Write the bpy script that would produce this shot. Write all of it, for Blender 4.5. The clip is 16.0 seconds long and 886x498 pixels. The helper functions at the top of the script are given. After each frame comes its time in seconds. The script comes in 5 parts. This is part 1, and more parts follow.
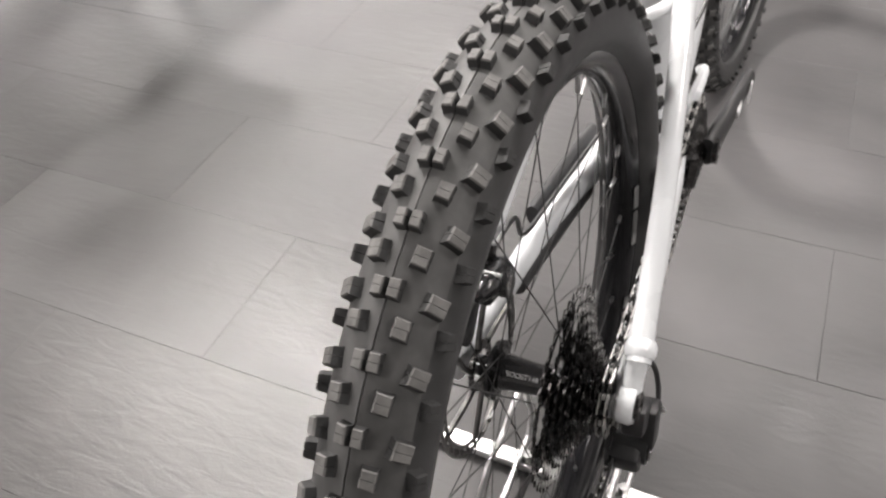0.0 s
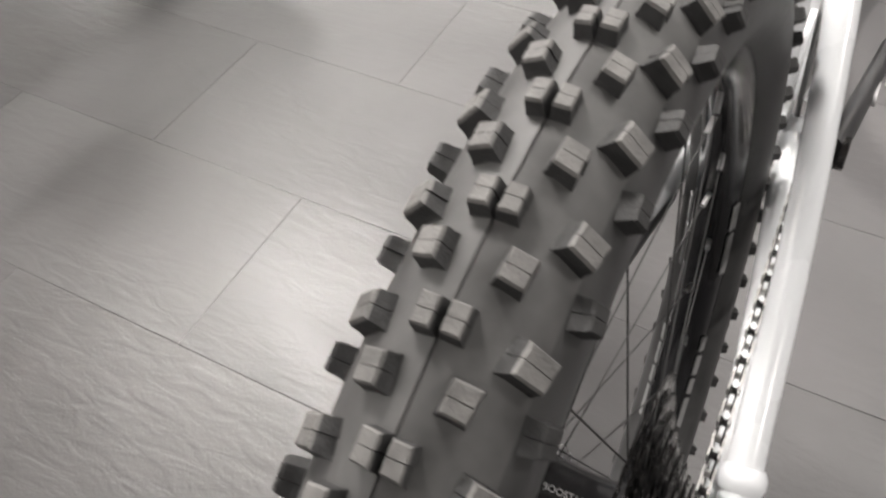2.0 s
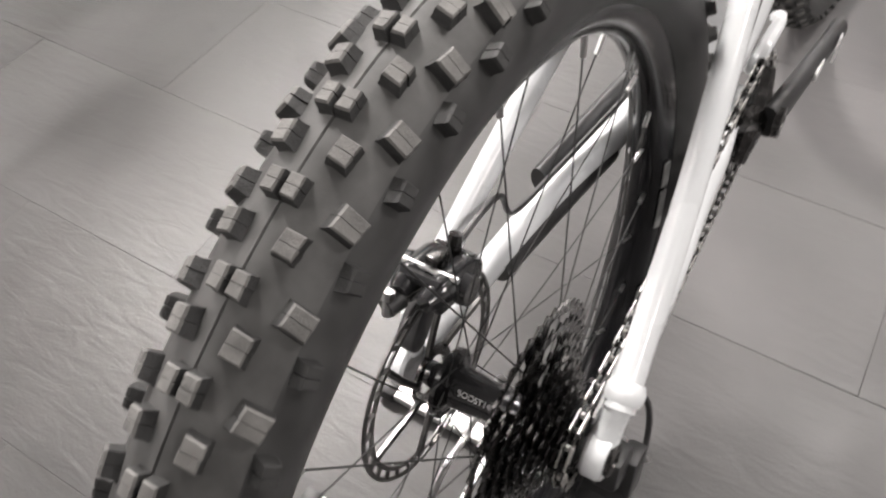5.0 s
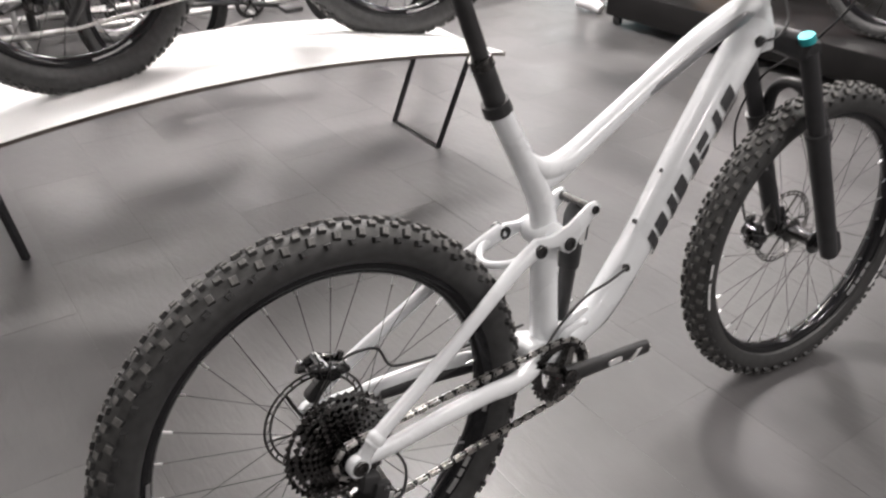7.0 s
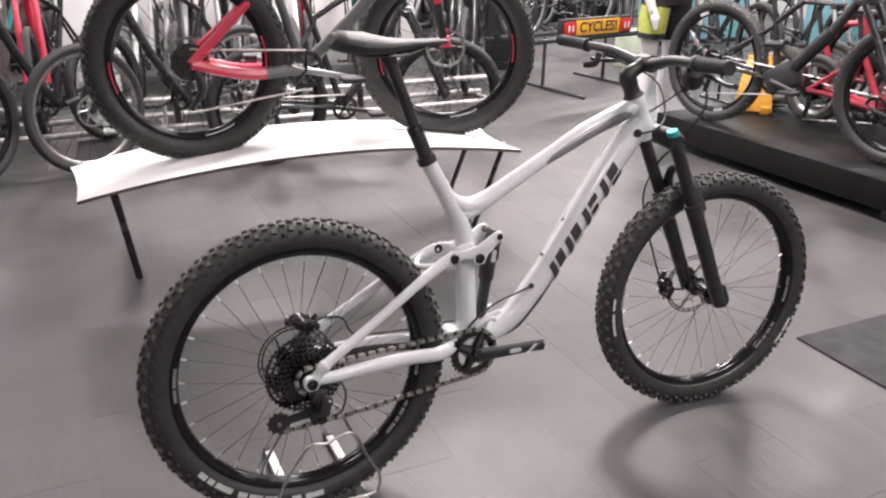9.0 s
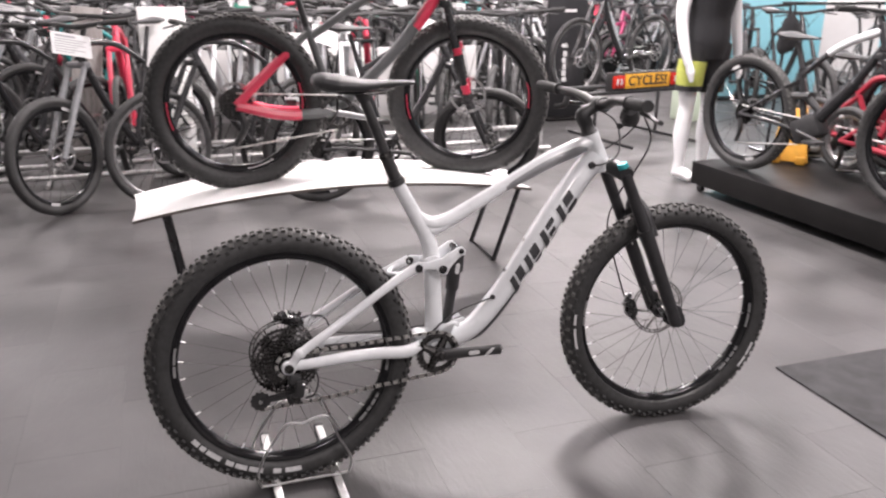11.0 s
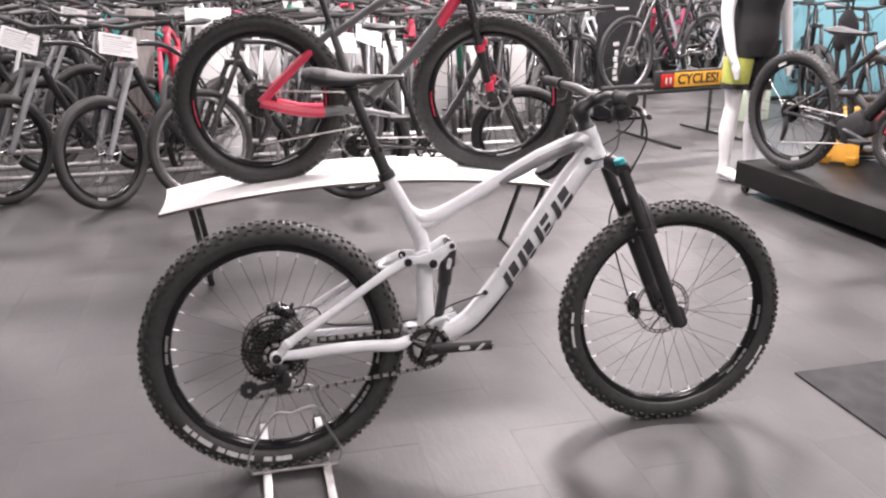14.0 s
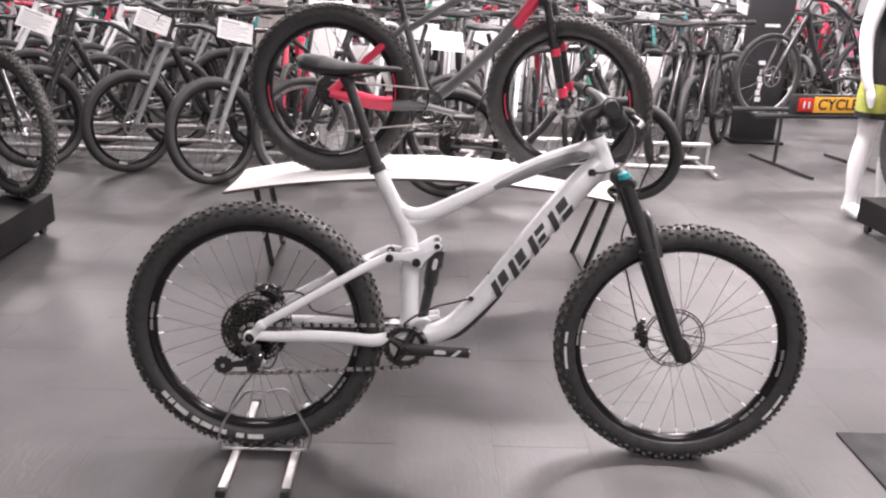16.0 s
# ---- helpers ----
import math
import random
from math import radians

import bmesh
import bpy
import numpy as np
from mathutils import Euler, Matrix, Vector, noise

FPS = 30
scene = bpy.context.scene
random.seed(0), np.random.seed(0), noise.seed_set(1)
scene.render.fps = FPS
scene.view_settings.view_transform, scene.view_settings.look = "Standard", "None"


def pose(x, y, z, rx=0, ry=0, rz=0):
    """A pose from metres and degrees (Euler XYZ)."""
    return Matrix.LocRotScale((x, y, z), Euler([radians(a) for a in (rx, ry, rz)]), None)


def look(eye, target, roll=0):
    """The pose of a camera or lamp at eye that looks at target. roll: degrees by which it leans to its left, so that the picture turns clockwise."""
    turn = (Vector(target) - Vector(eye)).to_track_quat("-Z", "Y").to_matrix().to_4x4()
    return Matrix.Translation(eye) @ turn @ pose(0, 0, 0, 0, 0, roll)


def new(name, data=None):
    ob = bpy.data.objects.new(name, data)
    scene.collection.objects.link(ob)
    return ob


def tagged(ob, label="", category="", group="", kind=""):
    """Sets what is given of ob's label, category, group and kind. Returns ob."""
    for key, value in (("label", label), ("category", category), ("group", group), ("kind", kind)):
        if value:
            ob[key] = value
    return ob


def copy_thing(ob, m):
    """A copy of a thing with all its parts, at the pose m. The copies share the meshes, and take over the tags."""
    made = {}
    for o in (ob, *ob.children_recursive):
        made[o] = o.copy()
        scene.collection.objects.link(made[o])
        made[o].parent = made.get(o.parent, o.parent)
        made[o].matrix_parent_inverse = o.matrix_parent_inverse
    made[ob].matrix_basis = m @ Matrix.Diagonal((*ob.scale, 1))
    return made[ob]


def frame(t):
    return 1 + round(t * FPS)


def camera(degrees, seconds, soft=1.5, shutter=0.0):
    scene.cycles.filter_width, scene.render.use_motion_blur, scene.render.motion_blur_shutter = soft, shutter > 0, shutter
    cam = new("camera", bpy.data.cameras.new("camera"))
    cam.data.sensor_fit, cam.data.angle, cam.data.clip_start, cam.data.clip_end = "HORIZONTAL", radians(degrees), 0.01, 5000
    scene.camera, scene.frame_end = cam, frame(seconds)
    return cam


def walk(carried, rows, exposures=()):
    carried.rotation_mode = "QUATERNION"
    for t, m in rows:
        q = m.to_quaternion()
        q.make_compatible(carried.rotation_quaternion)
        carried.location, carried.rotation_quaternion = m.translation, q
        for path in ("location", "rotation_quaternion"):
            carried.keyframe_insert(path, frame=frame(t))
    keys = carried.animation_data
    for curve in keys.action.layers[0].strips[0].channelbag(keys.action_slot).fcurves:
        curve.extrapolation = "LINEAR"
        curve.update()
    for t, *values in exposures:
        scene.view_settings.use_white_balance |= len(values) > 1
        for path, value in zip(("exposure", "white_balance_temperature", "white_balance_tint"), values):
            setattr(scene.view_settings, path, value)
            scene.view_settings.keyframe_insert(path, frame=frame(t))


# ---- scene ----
cam = camera(56.89, 16.0, 2.2, 0.5)
EXPOSURE, PANEL_WATTS, STEER_DEG, LIFT = 1.25, 38.0, -5.0, 0.012
# seconds, stops, kelvin, tint
TONES = [(0.0, 0.42, 6700, 10), (1.0, 0.37, 6700, 10), (2.0, 0.33, 6720, 9), (3.0, 0.55, 6750, 9), (5.5, 0.44, 6700, 10), (6.5, 0.0, 6650, 10), (8.0, -0.04, 6700, 14), (11.0, 0.12, 6650, 17), (16.0, 0.16, 6650, 19)]
PATH = [
    (0.0, (-0.4413, -0.0948, 0.9636), (0.5261, 0.3781, -0.0807), -3.92),
    (0.5, (-0.3972, -0.0438, 0.9397), (0.5523, 0.3410, -0.1559), -1.35),
    (1.0, (-0.3208, -0.0086, 0.9065), (0.5972, 0.4372, -0.1928), -1.89),
    (1.5, (-0.2587, 0.0130, 0.8807), (0.6143, 0.4955, -0.2396), -3.01),
    (2.0, (-0.2283, 0.0005, 0.8688), (0.6010, 0.4787, -0.2860), -3.07),
    (2.5, (-0.2311, -0.0315, 0.8526), (0.5742, 0.4178, -0.3305), -6.45),
    (3.0, (-0.2159, -0.0345, 0.8376), (0.5406, 0.4158, -0.3768), -8.09),
    (3.2, (-0.1907, -0.0327, 0.8382), (0.5195, 0.4125, -0.4057), -7.86),
    (5.3, (-0.2964, -0.1260, 0.9391), (0.5183, 0.4089, -0.2012), 0.39),
    (5.5, (-0.3377, -0.1689, 0.9869), (0.5149, 0.4270, -0.0939), 2.38),
    (6.0, (-0.3899, -0.3901, 1.1128), (0.4299, 0.4097, 0.1442), -3.87),
    (6.5, (-0.3848, -0.6363, 1.1868), (0.3578, 0.3215, 0.3029), 0.14),
    (7.0, (-0.4048, -0.8379, 1.2519), (0.3367, 0.2176, 0.4863), 0.57),
    (7.5, (-0.4652, -1.0548, 1.2871), (0.2511, 0.0623, 0.5878), 2.10),
    (8.0, (-0.4684, -1.2391, 1.3400), (0.2473, -0.0745, 0.7223), 1.88),
    (8.2, (-0.4484, -1.3123, 1.3374), (0.2397, -0.1239, 0.7339), 2.02),
    (10.3, (-0.3981, -1.8989, 1.3493), (0.1612, -0.6096, 0.8248), 0.03),
    (10.5, (-0.3701, -1.9207, 1.3580), (0.1823, -0.6243, 0.8438), 0.03),
    (11.0, (-0.2498, -2.0106, 1.3498), (0.2124, -0.6676, 0.8672), 0.64),
    (11.5, (-0.1669, -2.0974, 1.3457), (0.2334, -0.7239, 0.8948), 2.14),
    (12.0, (-0.1400, -2.1379, 1.3455), (0.2372, -0.7589, 0.8914), 0.83),
    (12.5, (-0.1330, -2.1246, 1.3430), (0.2480, -0.7549, 0.8648), 0.49),
    (13.0, (-0.1270, -2.1137, 1.3389), (0.2441, -0.7409, 0.8617), 0.15),
    (13.5, (-0.1013, -2.1160, 1.3345), (0.2404, -0.7360, 0.8563), -0.63),
    (14.0, (-0.0418, -2.0787, 1.3328), (0.2987, -0.6992, 0.8521), -0.18),
    (14.5, (0.0824, -2.0353, 1.3213), (0.3571, -0.6517, 0.8112), 1.52),
    (15.0, (0.1990, -2.0272, 1.3321), (0.3723, -0.6159, 0.8544), 0.20),
    (15.5, (0.3451, -2.0789, 1.3199), (0.4354, -0.6627, 0.8338), 2.58),
    (16.0, (0.4411, -2.0892, 1.3066), (0.4911, -0.6673, 0.8315), 2.39),
]
UP_BY = Matrix.Translation((0, 0, LIFT))
walk(cam, [(t, UP_BY @ look(eye, target, roll)) for t, eye, target, roll in PATH],
     exposures=[(t, EXPOSURE + e, k, n) for t, e, k, n in TONES])

# ---- light: a closed showroom lit by ceiling track heads and strips, with added fill ----
world = bpy.data.worlds.new("showroom_air")
scene.world = world
world.use_nodes = True
world.node_tree.nodes["Background"].inputs[0].default_value = (0.8, 0.82, 0.85, 1)
world.node_tree.nodes["Background"].inputs[1].default_value = 0.02
CEIL = 3.4


def lamp(name, x, y, z, sx, sy, watts, target=None, colour=(1.0, 0.96, 0.955)):
    data = bpy.data.lights.new(name, "AREA")
    data.shape, data.size, data.size_y, data.energy, data.color = "RECTANGLE", sx, sy, watts, colour
    ob = new(name, data)
    ob.matrix_world = look((x, y, z), target or (x, y + 0.001, 0))
    return ob


# compact track heads over the aisle, long strips over the racks
# the three at y -2.8 are unseen fill, added to brighten camera-facing sides
for lx, ly, share in ((1.8, 2.1, 2.05), (-1.5, 2.1, 0.25), (5.1, 2.1, 0.7), (2.3, -0.8, 0.52), (4.5, -0.7, 0.45), (-1.0, -2.8, 0.45), (1.6, -2.8, 0.7), (4.6, -2.8, 0.35)):
    lamp("track_or_fill_light", lx, ly, CEIL - 0.06, 0.5, 0.5, PANEL_WATTS * share)
for lx, share in zip((-3.1, -0.6, 1.9, 4.4, 6.9), (0.7, 0.28, 1.2, 0.75, 1.2)):
    lamp("track_or_fill_light", lx, 3.8, CEIL - 0.06, 0.6, 1.1, PANEL_WATTS * share)
for lx, share in zip((-2.3, 1.1, 4.1, 7.1), (1.3, 2.2, 2.3, 2.5)):
    lamp("strip_or_fill_light", lx, 7.7, CEIL - 0.06, 2.8, 0.16, PANEL_WATTS * share)
# unseen extra strip, added to brighten the floor sheen at the left
lamp("strip_or_fill_light", -4.6, 7.9, CEIL - 0.06, 2.2, 0.16, PANEL_WATTS * 1.8)


# ---- materials ----
def material(name, colour, rough=0.5, metal=0.0, vary=0.15, scale=30.0, bump=0.1, coat=0.0, fine=400.0,
             stretch=(1, 1, 1), islands=False, rough_vary=0.1, spec=0.5):
    m = bpy.data.materials.new(name)
    m.use_nodes = True
    nt = m.node_tree
    b = nt.nodes["Principled BSDF"]
    b.inputs["Metallic"].default_value = metal
    b.inputs["Specular IOR Level"].default_value = spec
    b.inputs["Coat Weight"].default_value = coat
    b.inputs["Coat Roughness"].default_value = 0.12
    co = nt.nodes.new("ShaderNodeTexCoord")
    mp = nt.nodes.new("ShaderNodeMapping")
    mp.inputs["Scale"].default_value = stretch
    nt.links.new(co.outputs["Object"], mp.inputs["Vector"])
    big = nt.nodes.new("ShaderNodeTexNoise")
    big.inputs["Scale"].default_value, big.inputs["Detail"].default_value = scale, 5
    small = nt.nodes.new("ShaderNodeTexNoise")
    small.inputs["Scale"].default_value, small.inputs["Detail"].default_value = fine, 3
    for n in (big, small):
        nt.links.new(mp.outputs["Vector"], n.inputs["Vector"])
    ramp = nt.nodes.new("ShaderNodeMapRange")
    ramp.inputs["From Min"].default_value, ramp.inputs["From Max"].default_value = 0.3, 0.7
    ramp.inputs["To Min"].default_value, ramp.inputs["To Max"].default_value = 1 - vary, 1 + vary
    nt.links.new(big.outputs["Fac"], ramp.inputs["Value"])
    tone = nt.nodes.new("ShaderNodeMix")
    tone.data_type, tone.blend_type = "RGBA", "MULTIPLY"
    tone.inputs[0].default_value = 1.0
    tone.inputs[6].default_value = (*colour, 1)
    nt.links.new(ramp.outputs["Result"], tone.inputs[7])
    colour_out = tone.outputs[2]
    if islands:
        info = nt.nodes.new("ShaderNodeObjectInfo")
        spread = nt.nodes.new("ShaderNodeMapRange")
        spread.inputs["To Min"].default_value, spread.inputs["To Max"].default_value = 0.9, 1.1
        nt.links.new(info.outputs["Random"], spread.inputs["Value"])
        second = nt.nodes.new("ShaderNodeMix")
        second.data_type, second.blend_type = "RGBA", "MULTIPLY"
        second.inputs[0].default_value = 1.0
        nt.links.new(colour_out, second.inputs[6])
        nt.links.new(spread.outputs["Result"], second.inputs[7])
        colour_out = second.outputs[2]
    nt.links.new(colour_out, b.inputs["Base Color"])
    rr = nt.nodes.new("ShaderNodeMapRange")
    rr.inputs["To Min"].default_value, rr.inputs["To Max"].default_value = max(0.02, rough - rough_vary), min(1, rough + rough_vary)
    nt.links.new(big.outputs["Fac"], rr.inputs["Value"])
    nt.links.new(rr.outputs["Result"], b.inputs["Roughness"])
    if bump:
        bp = nt.nodes.new("ShaderNodeBump")
        bp.inputs["Strength"].default_value, bp.inputs["Distance"].default_value = bump, 0.002
        nt.links.new(small.outputs["Fac"], bp.inputs["Height"])
        nt.links.new(bp.outputs["Normal"], b.inputs["Normal"])
    return m


WHITE_PAINT = material("white_paint", (0.80, 0.82, 0.835), 0.27, 0, 0.04, 12, 0.02, 0.5, 300)
GREY_PAINT = material("grey_paint", (0.115, 0.120, 0.121), 0.4, 0, 0.08, 12, 0.02, 0.3)
RUBBER = material("tyre_rubber", (0.070, 0.0693, 0.068), 0.55, 0, 0.3, 60, 0.07, 0, 1500)
# tyre rubber again, darkened for the shade on the flanks
SHADED_SIDEWALL = material("shaded_sidewall_rubber", (0.037, 0.037, 0.037), 0.5, 0, 0.3, 60, 0.07, 0, 1500)
SHOP_RUBBER = material("shop_tyre_rubber", (0.034, 0.034, 0.034), 0.6, 0, 0.25, 60, 0.2, 0, 700)
# one rubber in two tones: shade painted on block sides, light on tops
SHADED_KNOB_SIDE = material("shaded_tread_side_rubber", (0.034, 0.034, 0.034), 0.6, 0, 0.3, 90, 0.3, 0, 900)
LIT_KNOB_TOP = material("lit_tread_top_rubber", (0.146, 0.143, 0.137), 0.66, 0, 0.3, 90, 0.3, 0, 900)
RIM_BLACK = material("rim_anodised", (0.013, 0.013, 0.0145), 0.17, 0.35, 0.15, 20, 0.03)
BLACK = material("black_plastic", (0.031, 0.031, 0.032), 0.42, 0, 0.25, 40, 0.1)
ROTOR_STEEL = material("rotor_steel", (0.13, 0.128, 0.125), 0.34, 1.0, 0.3, 90, 0.05)
GLOSS_BLACK = material("gloss_black", (0.017, 0.017, 0.018), 0.16, 0, 0.1, 40, 0.02, 0.4)
SPOKE_BLACK = material("spoke_black", (0.014, 0.014, 0.014), 0.6, 0, 0.1, 40, 0)
FORK_BLACK = material("fork_black", (0.030, 0.030, 0.032), 0.38, 0, 0.2, 30, 0.06)
GRIP = material("grip_rubber", (0.03, 0.03, 0.03), 0.75, 0, 0.2, 80, 0.6, 0, 500)
LEATHER = material("saddle_cover", (0.035, 0.035, 0.037), 0.5, 0, 0.2, 60, 0.3, 0, 900)
STEEL = material("steel", (0.55, 0.55, 0.55), 0.3, 1.0, 0.15, 60, 0.05)
RACK_STEEL = material("rack_steel", (0.55, 0.545, 0.54), 0.45, 0.6, 0.25, 30, 0.05)
DARK_STEEL = material("dark_steel", (0.10, 0.097, 0.096), 0.25, 1.0, 0.35, 120, 0.1)
CHAIN_STEEL = material("chain_steel", (0.62, 0.61, 0.59), 0.38, 1.0, 0.35, 150, 0.1)
ALLOY = material("brushed_alloy", (0.75, 0.75, 0.74), 0.34, 0.85, 0.1, 40, 0.1)
TEAL = material("teal_cap", (0.03, 0.42, 0.45), 0.35, 0.3, 0.1, 40, 0.03)
ORANGE_RED = material("orange_red_paint", (0.40, 0.030, 0.055), 0.4, 0, 0.08, 14, 0.02, 0.3)
RED = material("red_paint", (0.75, 0.045, 0.10), 0.4, 0, 0.08, 14, 0.02, 0.3)
MAGENTA_PAINT = material("magenta_paint", (0.42, 0.05, 0.14), 0.4, 0, 0.08, 14, 0.02, 0.3)
SHOP_GREY = material("shop_grey_paint", (0.06, 0.062, 0.065), 0.3, 0, 0.1, 12, 0.02, 0.4)
GREEN = material("green_paint", (0.02, 0.22, 0.14), 0.4, 0, 0.08, 14, 0.02, 0.3)
DARK_PAINT = material("dark_paint", (0.028, 0.028, 0.030), 0.25, 0, 0.15, 14, 0.02, 0.3)
PANEL_SILVER = material("silver_panel_paint", (0.27, 0.275, 0.285), 0.33, 0.2, 0.1, 30, 0.02, 0.3)
TEAL_PAINT = material("teal_paint", (0.03, 0.30, 0.30), 0.35, 0, 0.08, 14, 0.02, 0.3)
LETTER_GREY = material("decal_grey", (0.045, 0.045, 0.048), 0.45, 0, 0.1, 60, 0.02)
LETTER_PALE = material("decal_pale", (0.2, 0.2, 0.2), 0.5, 0, 0.12, 90, 0.02)
LETTER_WHITE = material("decal_white", (0.6, 0.6, 0.6), 0.5, 0, 0.12, 90, 0.02)
BENCH_WHITE = material("bench_white", (0.82, 0.82, 0.81), 0.45, 0, 0.05, 5, 0.05)
DARK_EDGE = material("dark_bench_edge", (0.10, 0.085, 0.075), 0.6, 0, 0.3, 40, 0.1)
CARD = material("card_white", (0.5, 0.5, 0.5), 0.6, 0, 0.06, 20, 0.03)
CARD_INK = material("card_ink", (0.22, 0.22, 0.23), 0.6, 0, 0.2, 60, 0)
MANNEQUIN = material("mannequin_white", (0.82, 0.82, 0.83), 0.3, 0, 0.03, 6, 0.02, 0.3)
CLOTH_BLACK = material("black_cloth", (0.018, 0.018, 0.02), 0.9, 0, 0.2, 40, 0.5, 0, 700)
CLOTH_LIME = material("lime_cloth", (0.42, 0.45, 0.10), 0.85, 0, 0.15, 40, 0.4, 0, 700)
PODIUM = material("podium_black", (0.009, 0.0085, 0.0085), 0.5, 0, 0.3, 6, 0.08, spec=0.16)
MAT = material("door_mat", (0.055, 0.055, 0.057), 0.95, 0, 0.3, 12, 1.0, 0, 900)
PANEL_BLACK = material("panel_black", (0.02, 0.02, 0.022), 0.45, 0, 0.15, 5, 0.03)
PLATE_YELLOW = material("plate_yellow", (0.75, 0.38, 0.04), 0.4, 0, 0.06, 20, 0.02)
LAMP_RED = material("lamp_red", (0.5, 0.03, 0.02), 0.25, 0, 0.1, 60, 0.02, 0.5)
BLUE_WALL = material("blue_board", (0.27, 0.58, 0.66), 0.6, 0, 0.06, 3, 0.03)
YELLOW = material("yellow_plastic", (0.75, 0.38, 0.05), 0.5, 0, 0.1, 20, 0.03)
WALL = material("wall_paint", (0.5, 0.49, 0.485), 0.8, 0, 0.06, 2, 0.08)
WALL_DARK = material("wall_dark_paint", (0.22, 0.218, 0.22), 0.7, 0, 0.08, 2, 0.08)
CARD_GREEN = material("card_green", (0.5, 0.58, 0.46), 0.7, 0, 0.06, 10, 0.05)
CEILING = material("ceiling_paint", (0.5, 0.5, 0.5), 0.9, 0, 0.05, 2, 0.08)
PARTITION = material("partition_laminate", (0.62, 0.612, 0.606), 0.5, 0, 0.08, 4, 0.03)
PLANK = material("grey_plank", (0.33, 0.31, 0.295), 0.7, 0, 0.2, 9, 0.15, 0, 120, (6, 1, 1))
GROUT = material("grout", (0.085, 0.082, 0.082), 0.9, 0, 0.2, 30, 0.3)


def slate():
    m = material("slate_tile", (0.071, 0.0685, 0.0690), 0.41, 0, 0.36, 1.6, 0, 0, 60, (1, 1, 1), True, 0.12)
    nt = m.node_tree
    b = nt.nodes["Principled BSDF"]
    geo = nt.nodes.new("ShaderNodeNewGeometry")
    mp = nt.nodes.new("ShaderNodeMapping")
    mp.inputs["Scale"].default_value = (48, 14, 1)
    mp.inputs["Rotation"].default_value = (0, 0, 0.15)
    nt.links.new(geo.outputs["Position"], mp.inputs["Vector"])
    rip = nt.nodes.new("ShaderNodeTexNoise")
    rip.inputs["Scale"].default_value, rip.inputs["Detail"].default_value, rip.inputs["Distortion"].default_value = 1.0, 6, 0.8
    nt.links.new(mp.outputs["Vector"], rip.inputs["Vector"])
    pit = nt.nodes.new("ShaderNodeTexNoise")
    pit.inputs["Scale"].default_value, pit.inputs["Detail"].default_value = 260, 3
    nt.links.new(geo.outputs["Position"], pit.inputs["Vector"])
    add = nt.nodes.new("ShaderNodeMath")
    add.operation = "MULTIPLY_ADD"
    add.inputs[1].default_value = 0.18
    nt.links.new(pit.outputs["Fac"], add.inputs[0])
    nt.links.new(rip.outputs["Fac"], add.inputs[2])
    bp = nt.nodes.new("ShaderNodeBump")
    bp.inputs["Strength"].default_value, bp.inputs["Distance"].default_value = 0.29, 0.004
    nt.links.new(add.outputs[0], bp.inputs["Height"])
    nt.links.new(bp.outputs["Normal"], b.inputs["Normal"])
    for n in nt.nodes:
        if n.bl_idname == "ShaderNodeTexNoise" and abs(n.inputs["Scale"].default_value - 1.6) < 0.01:
            nt.links.new(geo.outputs["Position"], n.inputs["Vector"])
    # uneven patches of colour and gloss
    mottle = nt.nodes.new("ShaderNodeTexNoise")
    mottle.inputs["Scale"].default_value, mottle.inputs["Detail"].default_value, mottle.inputs["Distortion"].default_value = 3.0, 5, 0.7
    nt.links.new(geo.outputs["Position"], mottle.inputs["Vector"])
    for key, low, high in (("Base Color", 0.84, 1.16), ("Roughness", 0.80, 1.20)):
        span = nt.nodes.new("ShaderNodeMapRange")
        span.inputs["From Min"].default_value, span.inputs["From Max"].default_value = 0.3, 0.7
        span.inputs["To Min"].default_value, span.inputs["To Max"].default_value = low, high
        nt.links.new(mottle.outputs["Fac"], span.inputs["Value"])
        was = b.inputs[key].links[0].from_socket if b.inputs[key].is_linked else None
        mul = nt.nodes.new("ShaderNodeVectorMath" if key == "Base Color" else "ShaderNodeMath")
        mul.operation = "MULTIPLY"
        if was:
            nt.links.new(was, mul.inputs[0])
        else:
            mul.inputs[0].default_value = b.inputs[key].default_value
        nt.links.new(span.outputs["Result"], mul.inputs[1])
        nt.links.new(mul.outputs[0], b.inputs[key])
    return m


SLATE = slate()


# ---- mesh helpers ----
def finish(name, bm, mat, parent=None, label="", smooth=True, xf=None):
    if xf is not None:
        bm.transform(xf)
    bmesh.ops.recalc_face_normals(bm, faces=bm.faces)
    me = bpy.data.meshes.new(name)
    bm.to_mesh(me)
    bm.free()
    for m in (mat if isinstance(mat, (list, tuple)) else [mat]):
        me.materials.append(m)
    if smooth:
        me.shade_smooth()
        me.set_sharp_from_angle(angle=radians(38))
    ob = new(name, me)
    if parent is not None:
        ob.parent = parent
    if label:
        ob["label"] = label
    return ob


def part(name, bm, mat, parent, label="", smooth=True, xf=None):
    return finish(name, bm, mat, parent, label, smooth, xf)


def thing(name, m, label, category, group="", kind=""):
    ob = new(name)
    ob.empty_display_size = 0.1
    ob.matrix_world = m
    return tagged(ob, label, category, group, kind)


def smooth_path(pts, n=6):
    """Catmull-Rom through the points."""
    p = [Vector(q) for q in pts]
    p = [2 * p[0] - p[1]] + p + [2 * p[-1] - p[-2]]
    out = []
    for i in range(1, len(p) - 2):
        for k in range(n):
            t = k / n
            a, b, c, d = p[i - 1], p[i], p[i + 1], p[i + 2]
            out.append(0.5 * (2 * b + (c - a) * t + (2 * a - 5 * b + 4 * c - d) * t * t + (3 * b - a - 3 * c + d) * t ** 3))
    out.append(p[-2])
    return out


